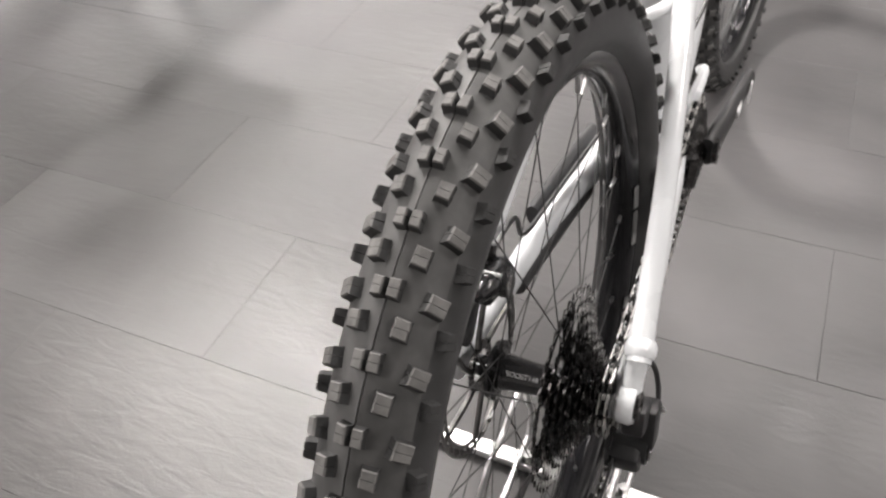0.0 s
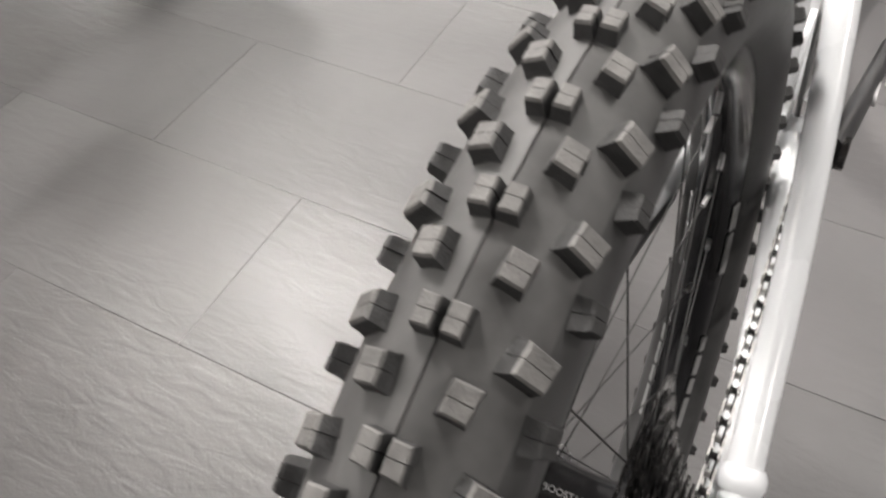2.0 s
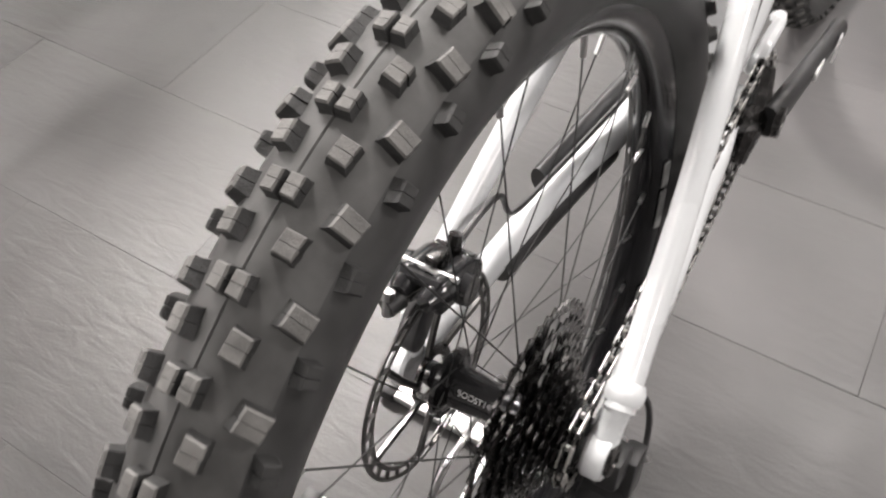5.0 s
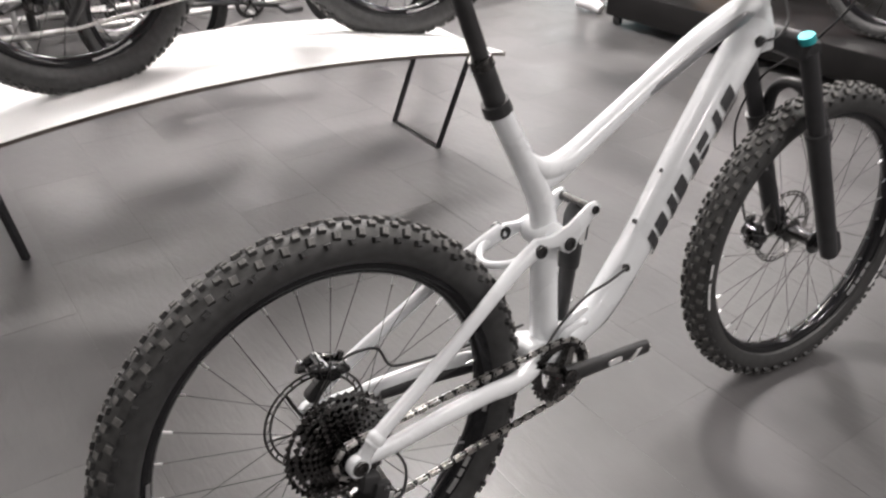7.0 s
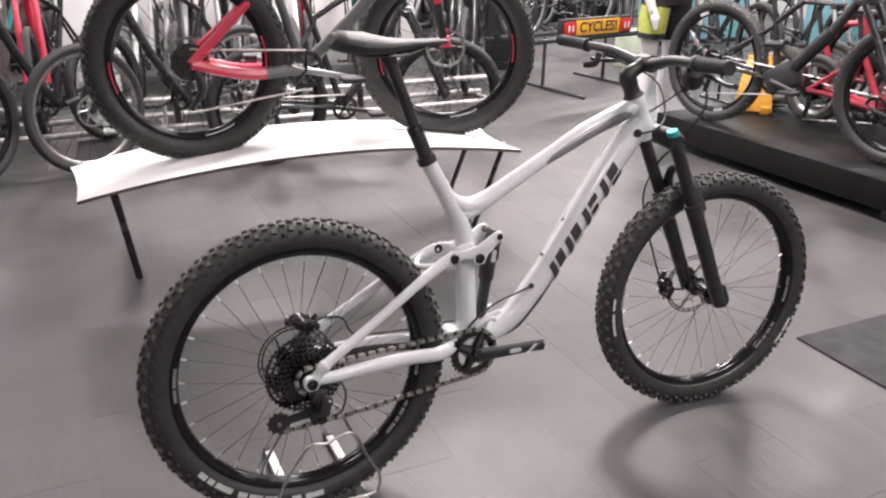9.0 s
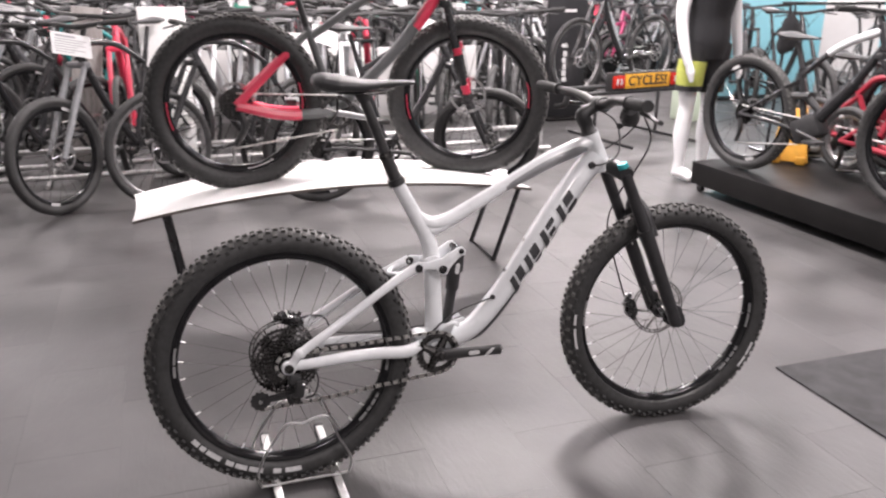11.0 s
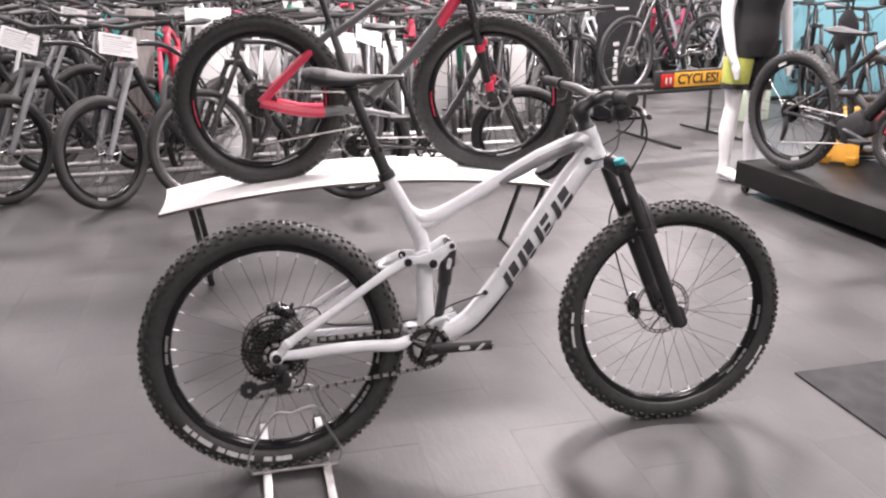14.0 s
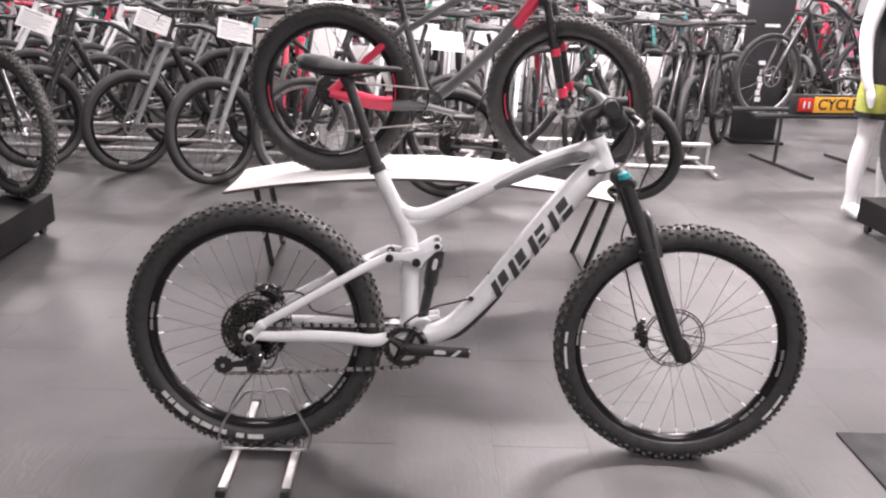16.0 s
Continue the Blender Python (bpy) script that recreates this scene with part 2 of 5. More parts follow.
def tube(bm, pts, radii, seg=12, flat=1.0, up=(0, 1, 0)):
    """Sweep a round (or flattened across `up`) section along the points."""
    pts = [Vector(p) for p in pts]
    if not isinstance(radii, (list, tuple)):
        radii = [radii] * len(pts)
    if len(radii) != len(pts):
        radii = [float(v) for v in np.interp(np.linspace(0, 1, len(pts)), np.linspace(0, 1, len(radii)), radii)]
    rings = []
    ref = Vector(up)
    for i, p in enumerate(pts):
        d = (pts[min(i + 1, len(pts) - 1)] - pts[max(i - 1, 0)]).normalized()
        u = ref - d * ref.dot(d)
        if u.length < 1e-4:
            u = d.orthogonal()
        u.normalize()
        ref = u
        v = d.cross(u)
        rings.append([bm.verts.new(p + radii[i] * (math.cos(a) * u * flat + math.sin(a) * v))
                      for a in (2 * math.pi * k / seg for k in range(seg))])
    for a, b in zip(rings, rings[1:]):
        for k in range(seg):
            bm.faces.new((a[k], a[(k + 1) % seg], b[(k + 1) % seg], b[k]))
    bm.faces.new(list(reversed(rings[0])))
    bm.faces.new(rings[-1])
    return bm


def curve_tube(pts, radii, seg=12, n=6, flat=1.0, up=(0, 1, 0)):
    return tube(bmesh.new(), smooth_path(pts, n), radii, seg, flat, up)


def rod(pts, radii, seg=12, flat=1.0, up=(0, 1, 0)):
    return tube(bmesh.new(), pts, radii, seg, flat, up)


def lathe(bm, profile, seg, centre=(0, 0, 0), closed=True):
    """Turn a profile of (radius, y) round the y axis through centre."""
    c = Vector(centre)
    rings = []
    for k in range(seg):
        a = 2 * math.pi * k / seg
        rings.append([bm.verts.new(c + Vector((r * math.sin(a), y, r * math.cos(a)))) for r, y in profile])
    n = len(profile)
    for k in range(seg):
        a, b = rings[k], rings[(k + 1) % seg]
        for j in range(n if closed else n - 1):
            bm.faces.new((a[j], a[(j + 1) % n], b[(j + 1) % n], b[j]))
    if not closed:
        for j in (0, n - 1):
            try:
                bm.faces.new([r[j] for r in rings])
            except ValueError:
                pass
    return bm


def block(bm, centre, size, bevel=0.0, rot=None, taper=1.0):
    geo = bmesh.ops.create_cube(bm, size=1.0)
    vs = geo["verts"]
    for v in vs:
        k = taper if v.co.z > 0 else 1.0
        v.co = Vector((v.co.x * size[0] * k, v.co.y * size[1] * k, v.co.z * size[2]))
    if bevel:
        es = list({e for v in vs for e in v.link_edges})
        res = bmesh.ops.bevel(bm, geom=es, offset=bevel, segments=2, affect="EDGES", profile=0.5)
        vs = list({v for f in res["faces"] for v in f.verts} | {v for v in vs if v.is_valid})
        # all verts joined to this cube
        seen, stack = set(vs), list(vs)
        while stack:
            v = stack.pop()
            for e in v.link_edges:
                o = e.other_vert(v)
                if o not in seen:
                    seen.add(o)
                    stack.append(o)
        vs = list(seen)
    m = Matrix.Translation(centre) @ (rot.to_4x4() if rot is not None else Matrix.Identity(4))
    for v in vs:
        v.co = m @ v.co
    return bm


def plate(outline, y0, y1, bevel=0.0015):
    """An outline of (x, z) given depth from y0 to y1."""
    bm = bmesh.new()
    a = [bm.verts.new((x, y0, z)) for x, z in outline]
    b = [bm.verts.new((x, y1, z)) for x, z in outline]
    n = len(outline)
    bm.faces.new(a)
    bm.faces.new(list(reversed(b)))
    for k in range(n):
        bm.faces.new((a[k], b[k], b[(k + 1) % n], a[(k + 1) % n]))
    if bevel:
        bmesh.ops.recalc_face_normals(bm, faces=bm.faces)
        es = [e for e in bm.edges if abs(e.verts[0].co.y - e.verts[1].co.y) < 1e-6]
        bmesh.ops.bevel(bm, geom=es, offset=bevel, segments=2, affect="EDGES", profile=0.5)
    return bm


def capsule_outline(p, q, rp, rq, n=8):
    """Outline of a link with round ends, in x and z."""
    p, q = Vector((p[0], p[1])), Vector((q[0], q[1]))
    base = math.atan2(q.y - p.y, q.x - p.x)
    out = [(p.x + rp * math.cos(base + math.pi / 2 + math.pi * k / n), p.y + rp * math.sin(base + math.pi / 2 + math.pi * k / n)) for k in range(n + 1)]
    out += [(q.x + rq * math.cos(base - math.pi / 2 + math.pi * k / n), q.y + rq * math.sin(base - math.pi / 2 + math.pi * k / n)) for k in range(n + 1)]
    return out


def bolt(p, r, depth, side):
    """A round bolt head with a socket, facing along side * y."""
    bm = bmesh.new()
    return lathe(bm, [(0.0005, depth * side * 0.4), (r * 0.45, depth * side * 0.4), (r * 0.5, depth * side), (r * 0.9, depth * side), (r, depth * side * 0.7), (r, -0.004 * side), (0.0005, -0.004 * side)], 14, p, False)


# ---- wheels ----
def tyre_bm(R, w, seg, rim_r, knob_h, seam=0.0):
    """A tyre casing of outer radius R less the knobs, width w."""
    bm = bmesh.new()
    rho = w / 2
    rc = R - knob_h - rho
    prof = []
    for k in range(15):
        a = radians(-128 + 256 * k / 14)
        if k == 7 and seam:
            prof += [(rc + rho, -0.0007), (rc + rho - seam, 0.0), (rc + rho, 0.0007)]
        else:
            prof.append((rc + rho * math.cos(a), rho * math.sin(a)))
    prof.append((rim_r - 0.004, 0.010))
    prof.append((rim_r - 0.004, -0.010))
    lathe(bm, prof, seg)
    # flanks get the second slot, where the sidewall shade is painted in
    for f in bm.faces:
        c = f.calc_center_median()
        if abs(math.atan2(c.y, math.hypot(c.x, c.z) - rc)) > 1.0:
            f.material_index = 1
    return bm


def tread_bm(R, w, knob_h, count, phase, scale=1.0):
    """Blocks on the casing: a split pair in the middle and a shoulder block, then two spread blocks and a side block."""
    bm = bmesh.new()
    rho = w / 2
    rc = R - knob_h - rho
    rng = random.Random(5)

    def knob(theta, phi, lx, ly, h, lean=0.0, top_slot=0):
        n = Vector((math.sin(theta), 0, math.cos(theta)))
        t = Vector((math.cos(theta), 0, -math.sin(theta)))
        up = math.cos(phi) * n + math.sin(phi) * Vector((0, 1, 0))
        side = -math.sin(phi) * n + math.cos(phi) * Vector((0, 1, 0))
        t2 = (t * math.cos(lean) + side * math.sin(lean)).normalized()
        s2 = up.cross(t2)
        base = (rc * n) + up * (rho - 0.0015)
        sizes = [1 + rng.uniform(-0.08, 0.07) for _ in range(4)]
        h *= rng.uniform(0.93, 1.03)
        gap = 0.00016
        for half in ((-1, 0), (0, 1)):
            # each block is cut by a narrow sipe across its width
            vs = []
            for z, k in ((0, 1.14), (h * 0.22, 1.02), (h * 0.80, 0.96), (h, 0.83)):
                for n_, (a, b) in enumerate(((half[0], -1), (half[1], -1), (half[1], 1), (half[0], 1))):
                    j = sizes[n_]
                    along_t = a * lx / 2 * k * j if a else (gap if half[0] == 0 else -gap)
                    vs.append(bm.verts.new(base + up * (z + 0.0015 * (z > 0)) + t2 * along_t + s2 * b * ly / 2 * k * j))
            for lay in (0, 4, 8):
                for k in range(4):
                    f = bm.faces.new((vs[lay + k], vs[lay + (k + 1) % 4], vs[lay + 4 + (k + 1) % 4], vs[lay + 4 + k]))
                    # side walls take the shaded tone, tops the lit one unless top_slot is 1
                    f.material_index = top_slot if lay == 8 else 1
            bm.faces.new(vs[12:16]).material_index = top_slot

    step = 2 * math.pi / count
    for k in range(count):
        th = phase + k * step
        for s in (-1, 1):
            knob(th, s * 0.0041 / rho, 0.0108 * scale, 0.0068 * scale, knob_h)
            knob(th - 0.08 * step, s * 0.0262 / rho, 0.0108 * scale, 0.0122 * scale, knob_h * 1.08, s * 0.16)
            knob(th + 0.5 * step, s * 0.0125 / rho, 0.0112 * scale, 0.0092 * scale, knob_h, s * 0.08)
            knob(th + 0.5 * step, s * 0.0375 / rho, 0.0100 * scale, 0.0082 * scale, knob_h * 1.12, s * -0.15, 1)
    return bm


def rim_bm(rim_r, width, depth, seg):
    h = width / 2
    prof = [(rim_r + 0.006, -h), (rim_r + 0.006, -h + 0.003), (rim_r - 0.003, -h + 0.004), (rim_r - 0.004, h - 0.004), (rim_r + 0.006, h - 0.003), (rim_r + 0.006, h),
            (rim_r - 0.004, h), (rim_r - depth * 0.75, h * 0.72), (rim_r - depth, h * 0.3), (rim_r - depth, -h * 0.3), (rim_r - depth * 0.75, -h * 0.72), (rim_r - 0.004, -h)]
    return lathe(bmesh.new(), prof, seg)


def hub_bm(half, flange_r, shell_r, seg=24):
    f = half * 0.62
    prof = [(0.0005, half), (0.010, half), (0.011, f + 0.006), (flange_r * 0.8, f + 0.004), (flange_r, f + 0.002), (flange_r, f - 0.002), (shell_r * 1.15, f - 0.008), (shell_r, 0.006),
            (shell_r, -0.006), (shell_r * 1.15, -f + 0.008), (flange_r, -f + 0.002), (flange_r, -f - 0.002), (flange_r * 0.8, -f - 0.004), (0.011, -f - 0.006), (0.010, -half), (0.0005, -half)]
    return lathe(bmesh.new(), prof, seg, closed=False)


def rotor(parent, r, y, xf, label="", fine=False):
    """A brake disc: a drilled braking ring on a carrier, held by six swept arms."""
    bm = bmesh.new()
    if fine:
        for a, b in ((r, r - 0.0036), (r - 0.0092, r - 0.0128)):
            lathe(bm, [(a, y - 0.0009), (a, y + 0.0009), (b, y + 0.0009), (b, y - 0.0009)], 60)
        for k in range(30):
            a = k * math.pi / 15
            p, q = ((d * math.sin(a + e), y, d * math.cos(a + e)) for d, e in ((r - 0.0030, 0.0), (r - 0.0098, 0.05)))
            tube(bm, (p, q), 0.0021, 4)
    else:
        lathe(bm, [(r, y - 0.0009), (r, y + 0.0009), (r - 0.0125, y + 0.0009), (r - 0.0125, y - 0.0009)], 36)
    arms = [tube(bmesh.new(), smooth_path([Vector((q * math.sin(a + s), y, q * math.cos(a + s))) for q, s in ((0.024, 0.0), (r * 0.5, 0.28), (r - 0.0115, 0.45))], 3), 0.003, 6)
            for a in (k * math.pi / 3 for k in range(6))]
    hub = lathe(bmesh.new(), [(0.026, y - 0.0012), (0.026, y + 0.0012), (0.017, y + 0.0012), (0.017, y - 0.0012)], 24)
    if fine:
        disc = part("brake_disc", bm, ROTOR_STEEL, parent, label, xf=xf)
        part("disc_carrier", hub, DARK_STEEL, disc, xf=xf)
        for arm in arms:
            part("disc_arm", arm, ROTOR_STEEL, disc, xf=xf)
        return
    for piece in arms + [hub]:
        me = bpy.data.meshes.new("piece")
        piece.to_mesh(me)
        piece.free()
        bm.from_mesh(me)
        bpy.data.meshes.remove(me)
    part("brake_disc", bm, STEEL, parent, label, xf=xf)


def spoke_ends(k, n, rim_r, f, flange_r):
    side = 1 if k % 2 else -1
    a = 2 * math.pi * (k + 0.5) / n
    turn = (0.9 if (k // 2) % 2 else -0.9)
    hub = Vector((flange_r * 0.9 * math.sin(a + turn), side * f, flange_r * 0.9 * math.cos(a + turn)))
    rim = Vector((rim_r * math.sin(a), side * 0.003, rim_r * math.cos(a)))
    return hub, rim


def along(p, q):
    d = Vector(q) - Vector(p)
    return Matrix.Translation(p) @ d.to_track_quat("Z", "X").to_matrix().to_4x4() @ Matrix.Diagonal((1, 1, d.length, 1))


# ---- the room ----
def room():
    x0, x1, y0, y1 = -6.0, 9.5, -5.0, 9.0
    t = 0.2
    for name, c, s in (("wall_north", ((x0 + x1) / 2, y1 + t / 2, CEIL / 2), (x1 - x0, t, CEIL)),
                       ("wall_south", ((x0 + x1) / 2, y0 - t / 2, CEIL / 2), (x1 - x0, t, CEIL)),
                       ("wall_west", (x0 - t / 2, (y0 + y1) / 2, CEIL / 2), (t, y1 - y0 + 2 * t, CEIL)),
                       ("wall_east", (x1 + t / 2, (y0 + y1) / 2, CEIL / 2), (t, y1 - y0 + 2 * t, CEIL))):
        ob = finish(name, block(bmesh.new(), c, s), WALL_DARK if name == "wall_north" else WALL, smooth=False)
        tagged(ob, "plain mid-grey painted showroom wall" if name == "wall_north" else "plain pale grey painted showroom wall", "wall", kind="structure")
    ob = finish("ceiling", block(bmesh.new(), ((x0 + x1) / 2, (y0 + y1) / 2, CEIL + 0.1), (x1 - x0, y1 - y0, 0.2)), CEILING, smooth=False)
    tagged(ob, "grey painted ceiling carrying long light strips", "ceiling", kind="structure")
    fl = finish("floor", block(bmesh.new(), ((x0 + x1) / 2, (y0 + y1) / 2, -0.0558), (x1 - x0, y1 - y0, 0.11)), GROUT, smooth=False)
    return tagged(fl, "grey slate-effect tile floor with thin dark joints", "floor", kind="structure")


floor = room()


# ---- bicycles on show: one maker for all but the bike in the middle ----
def simple_bike(m, label, paint, paint_two, R=0.35, tyre_w=0.05, base=1.06, group="bikes on show", drop=0.0, knobs=False, forks=None, steer=0.0, discs=True,
                name="bicycle", rims=None, cockpit=True, stay=1.0, stay_at=0.16, seat_mat=None, accent=None, motor=False, guards=None, seat_at=None, post=0.15,
                heads=None, saddle=None, nose=None):
    root = thing(name, m, label, "bicycle", group)
    fk = forks or DARK_PAINT
    kh = 0.005 if knobs else 0.0015
    rim_r = R - tyre_w - 0.008
    bb = Vector((0.43, 0, R - 0.04))
    head_t, head_b = (Vector(h) for h in heads or ((base - 0.33, 0, 0.98 - drop), (base - 0.275, 0, 0.85 - drop)))
    seat = Vector(seat_at or (0.24, 0, 0.86 - drop))
    ax = Vector((base, 0, R))
    turn = Matrix.Translation(head_b) @ Matrix.Rotation(radians(steer), 4, (head_t - head_b).normalized()) @ Matrix.Translation(-head_b)
    for wheel, c, xf in (("rear", Vector((0, 0, R)), Matrix.Identity(4)), ("front", ax, turn)):
        at = xf @ Matrix.Translation(c)
        ty = part(wheel + "_tyre", tyre_bm(R, tyre_w, 56, rim_r, kh), [RUBBER, SHADED_SIDEWALL] if knobs else [SHOP_RUBBER, SHOP_RUBBER], root, xf=at)
        if knobs:
            part("tread", tread_bm(R, tyre_w, kh, 60, 0.1, tyre_w / 0.062), [LIT_KNOB_TOP, SHADED_KNOB_SIDE], ty, smooth=False, xf=at)
        part(wheel + "_rim", rim_bm(rim_r, tyre_w * 0.55, 0.02, 48), rims or RIM_BLACK, root, xf=at)
        part(wheel + "_hub", hub_bm(0.05, 0.025, 0.013, 14), BLACK, root, xf=at)
        sp = bmesh.new()
        for k in range(24):
            h, r = spoke_ends(k, 24, rim_r - 0.018, 0.03, 0.024)
            tube(sp, (h, r), 0.0012, 4)
        part(wheel + "_spokes", sp, DARK_STEEL, root, smooth=False, xf=at)
        if discs:
            rotor(root, 0.085, 0.055, at)
    fr = bmesh.new()
    part("seat_tube", rod((seat, seat.lerp(bb, 0.5), bb), [0.016, 0.018, 0.02], 12), seat_mat or paint, root)
    tube(fr, smooth_path((seat.lerp(bb, 0.12), seat.lerp(head_t, 0.5) + Vector((0, 0, 0.0)), head_t.lerp(head_b, 0.25)), 4), [0.016, 0.018, 0.02], 10)
    tube(fr, smooth_path((bb, bb.lerp(head_b, 0.5) + Vector((0.01, 0, -0.01)), head_b.lerp(head_t, 0.2)), 4), [0.025, 0.026, 0.025], 10)
    tube(fr, (head_t, head_b), 0.024, 12)
    lathe(fr, [(0.0005, -0.037), (0.022, -0.037), (0.022, 0.037), (0.0005, 0.037)], 14, bb, False)
    part("frame", fr, paint, root)
    if nose:
        tt = smooth_path((seat.lerp(bb, 0.12), seat.lerp(head_t, 0.5), head_t.lerp(head_b, 0.25)), 4)
        part("top_tube_front", rod(tt[3:], [0.020, 0.022, 0.0245], 12), nose, root, "white painted front of the top tube")
    if accent:
        # coloured head end, fork bars and rim marks
        hs = bmesh.new()
        tube(hs, (head_t.lerp(head_b, -0.02), head_t.lerp(head_b, 1.02)), 0.0255, 14)
        tube(hs, (bb.lerp(head_b, 0.73) + Vector((0.004, 0, -0.004)), head_b.lerp(head_t, 0.2)), 0.0275, 12)
        tube(hs, (seat.lerp(head_t, 0.78), head_t.lerp(head_b, 0.25)), 0.0215, 12)
        part("head_end", hs, accent, root, "bright red painted head end")
        for s in (-1, 1):
            p, q = ax + Vector((0.004, s * 0.0595, 0)), head_b + Vector((0.022, s * 0.0595, -0.03))
            for a, b in ((0.09, 0.18), (0.50, 0.57)):
                part("fork_stripe", rod((p.lerp(q, a), p.lerp(q, b)), 0.0216, 10), accent, root, xf=turn)
    # printed marks on the rims
    marks = ((-1.95, accent), (1.25, accent), (2.6, CARD)) if accent else ((2.75, CARD), (-0.5, CARD))
    for c, xf in ((Vector((0, 0, R)), Matrix.Identity(4)), (ax, turn)):
        for a0, mt in marks:
            for s in (-1, 1):
                mk = bmesh.new()
                rows = []
                for k in range(7):
                    a = a0 + (0.07 if accent else 0.035) * k
                    rows.append([mk.verts.new(c + Vector((q * math.sin(a), s * (0.0195 if accent else tyre_w * 0.275 + 0.0005), q * math.cos(a)))) for q in (rim_r - 0.010, rim_r + 0.006)])
                for u, v in zip(rows, rows[1:]):
                    mk.faces.new((u[0], u[1], v[1], v[0]))
                for v in bmesh.ops.extrude_face_region(mk, geom=mk.faces[:])["geom"]:
                    if isinstance(v, bmesh.types.BMVert):
                        v.co.y += s * 0.002
                part("rim_mark", mk, mt, root, smooth=False, xf=xf)
    for s in (-1, 1):
        stay_top = seat.lerp(bb, stay_at) + Vector((0, s * 0.012, 0))
        p_stay = smooth_path((Vector((0, s * 0.066, R)), Vector((0, s * 0.05, R)).lerp(seat.lerp(bb, stay_at), 0.45), stay_top), 6)
        p_chain = smooth_path((Vector((0, s * 0.066, R)), Vector((0.2, s * 0.052, R - (0.045 if accent else 0.012))), bb + Vector((-0.01, s * 0.03, 0))), 6)
        if accent:
            st = part("seatstay", rod(p_stay[:10], [0.010 * stay, 0.0095 * stay, 0.009 * stay], 8), paint_two, root)
            part("upper_stay", rod(p_stay[9:], [0.0088 * stay, 0.0070 * stay], 8), paint, st)
            cs = part("chainstay", rod(p_chain[:9], [0.011 * stay, 0.013 * stay], 8), paint_two, root)
            part("front_stay", rod(p_chain[8:], [0.0128 * stay, 0.012 * stay], 8), paint, cs)
        else:
            part("seatstay", rod(p_stay, [0.010 * stay, 0.010 * stay, 0.009 * stay], 8), paint_two, root)
            part("chainstay", rod(p_chain, [0.011 * stay, 0.013 * stay, 0.014 * stay], 8), paint_two, root)
    part("seatpost", rod((seat + Vector((0.012, 0, -0.04)), seat + Vector((-0.3 * post, 0, post))), 0.014, 10), BLACK, root)
    sd = bmesh.new()
    top = seat + Vector((-0.3 * post - 0.005, 0, post + 0.03))
    tube(sd, smooth_path([top + Vector(v) for v in ((-0.13, 0, 0.02), (-0.06, 0, 0.012), (0.03, 0, 0.0), (0.14, 0, 0.0))], 4), [0.035, 0.068, 0.045, 0.018], 12, 1.0)
    for v in sd.verts:
        v.co.z = top.z + (v.co.z - top.z) * 0.36
    part("saddle", sd, saddle or LEATHER, root)
    axis = (head_t - head_b).normalized()
    for s in (-1, 1):
        part("fork_leg", rod((ax + Vector((0, s * 0.058, -0.01)), ax.lerp(head_b, 0.5) + Vector((0.006, s * 0.058, 0)), head_b + Vector((0.02, s * 0.058, -0.03))), [0.017, 0.021, 0.016], 10), fk, root, xf=turn)
    part("fork_crown", block(bmesh.new(), head_b + Vector((0.012, 0, -0.025)), (0.05, 0.15, 0.036), 0.008), fk, root, xf=turn)
    if cockpit:
        st = head_t + axis * 0.05
        part("stem", rod((head_t - axis * 0.01, st, st + Vector((0.05, 0, 0.012))), [0.018, 0.019, 0.017], 10), BLACK, root, xf=turn)
        c = st + Vector((0.05, 0, 0.012))
        part("handlebar", curve_tube([c + Vector(v) for v in ((-0.05, -0.35, 0.02), (-0.025, -0.18, 0.015), (0, -0.04, 0), (0, 0.04, 0), (-0.025, 0.18, 0.015), (-0.05, 0.35, 0.02))], [0.011, 0.014, 0.016, 0.016, 0.014, 0.011], 8, 4), BLACK, root, xf=turn)
        for s in (-1, 1):
            part("grip", rod((c + Vector((-0.032, s * 0.235, 0.017)), c + Vector((-0.05, s * 0.352, 0.02))), 0.017, 10), GRIP, root, xf=turn)
            part("brake_lever", curve_tube((c + Vector((-0.01, s * 0.17, 0.006)), c + Vector((0.04, s * 0.2, -0.006)), c + Vector((0.03, s * 0.30, -0.018))), 0.006, 6, 3), BLACK, root, xf=turn)
            part("brake_hose", curve_tube((c + Vector((0.02, s * 0.17, 0)), c + Vector((0.10, s * 0.06, -0.03)), c + Vector((0.05, -s * 0.03, -0.16)), head_b + Vector((0.01, s * 0.03, 0.0))), 0.0028, 5, 4), BLACK, root, xf=turn)
    if motor:
        part("motor", block(bmesh.new(), bb + Vector((0.03, 0, 0.02)), (0.19, 0.11, 0.15), 0.03, Matrix.Rotation(-0.5, 3, "Y")), BLACK, root, "black electric motor housing")
        part("battery_cover", rod((bb.lerp(head_b, 0.18) + Vector((0.006, 0, -0.006)), bb.lerp(head_b, 0.62) + Vector((0.006, 0, -0.006))), [0.038, 0.036], 12), DARK_PAINT, root)
        part("rear_shock", rod((seat.lerp(bb, 0.45) + Vector((0.03, 0, 0)), bb + Vector((0.10, 0, 0.11))), [0.024, 0.018], 12), BLACK, root)
        part("rocker", rod((seat.lerp(bb, 0.40) + Vector((-0.05, 0, -0.02)), seat.lerp(bb, 0.42) + Vector((0.06, 0, 0.0))), 0.022, 10, 1.6), BLACK, root)
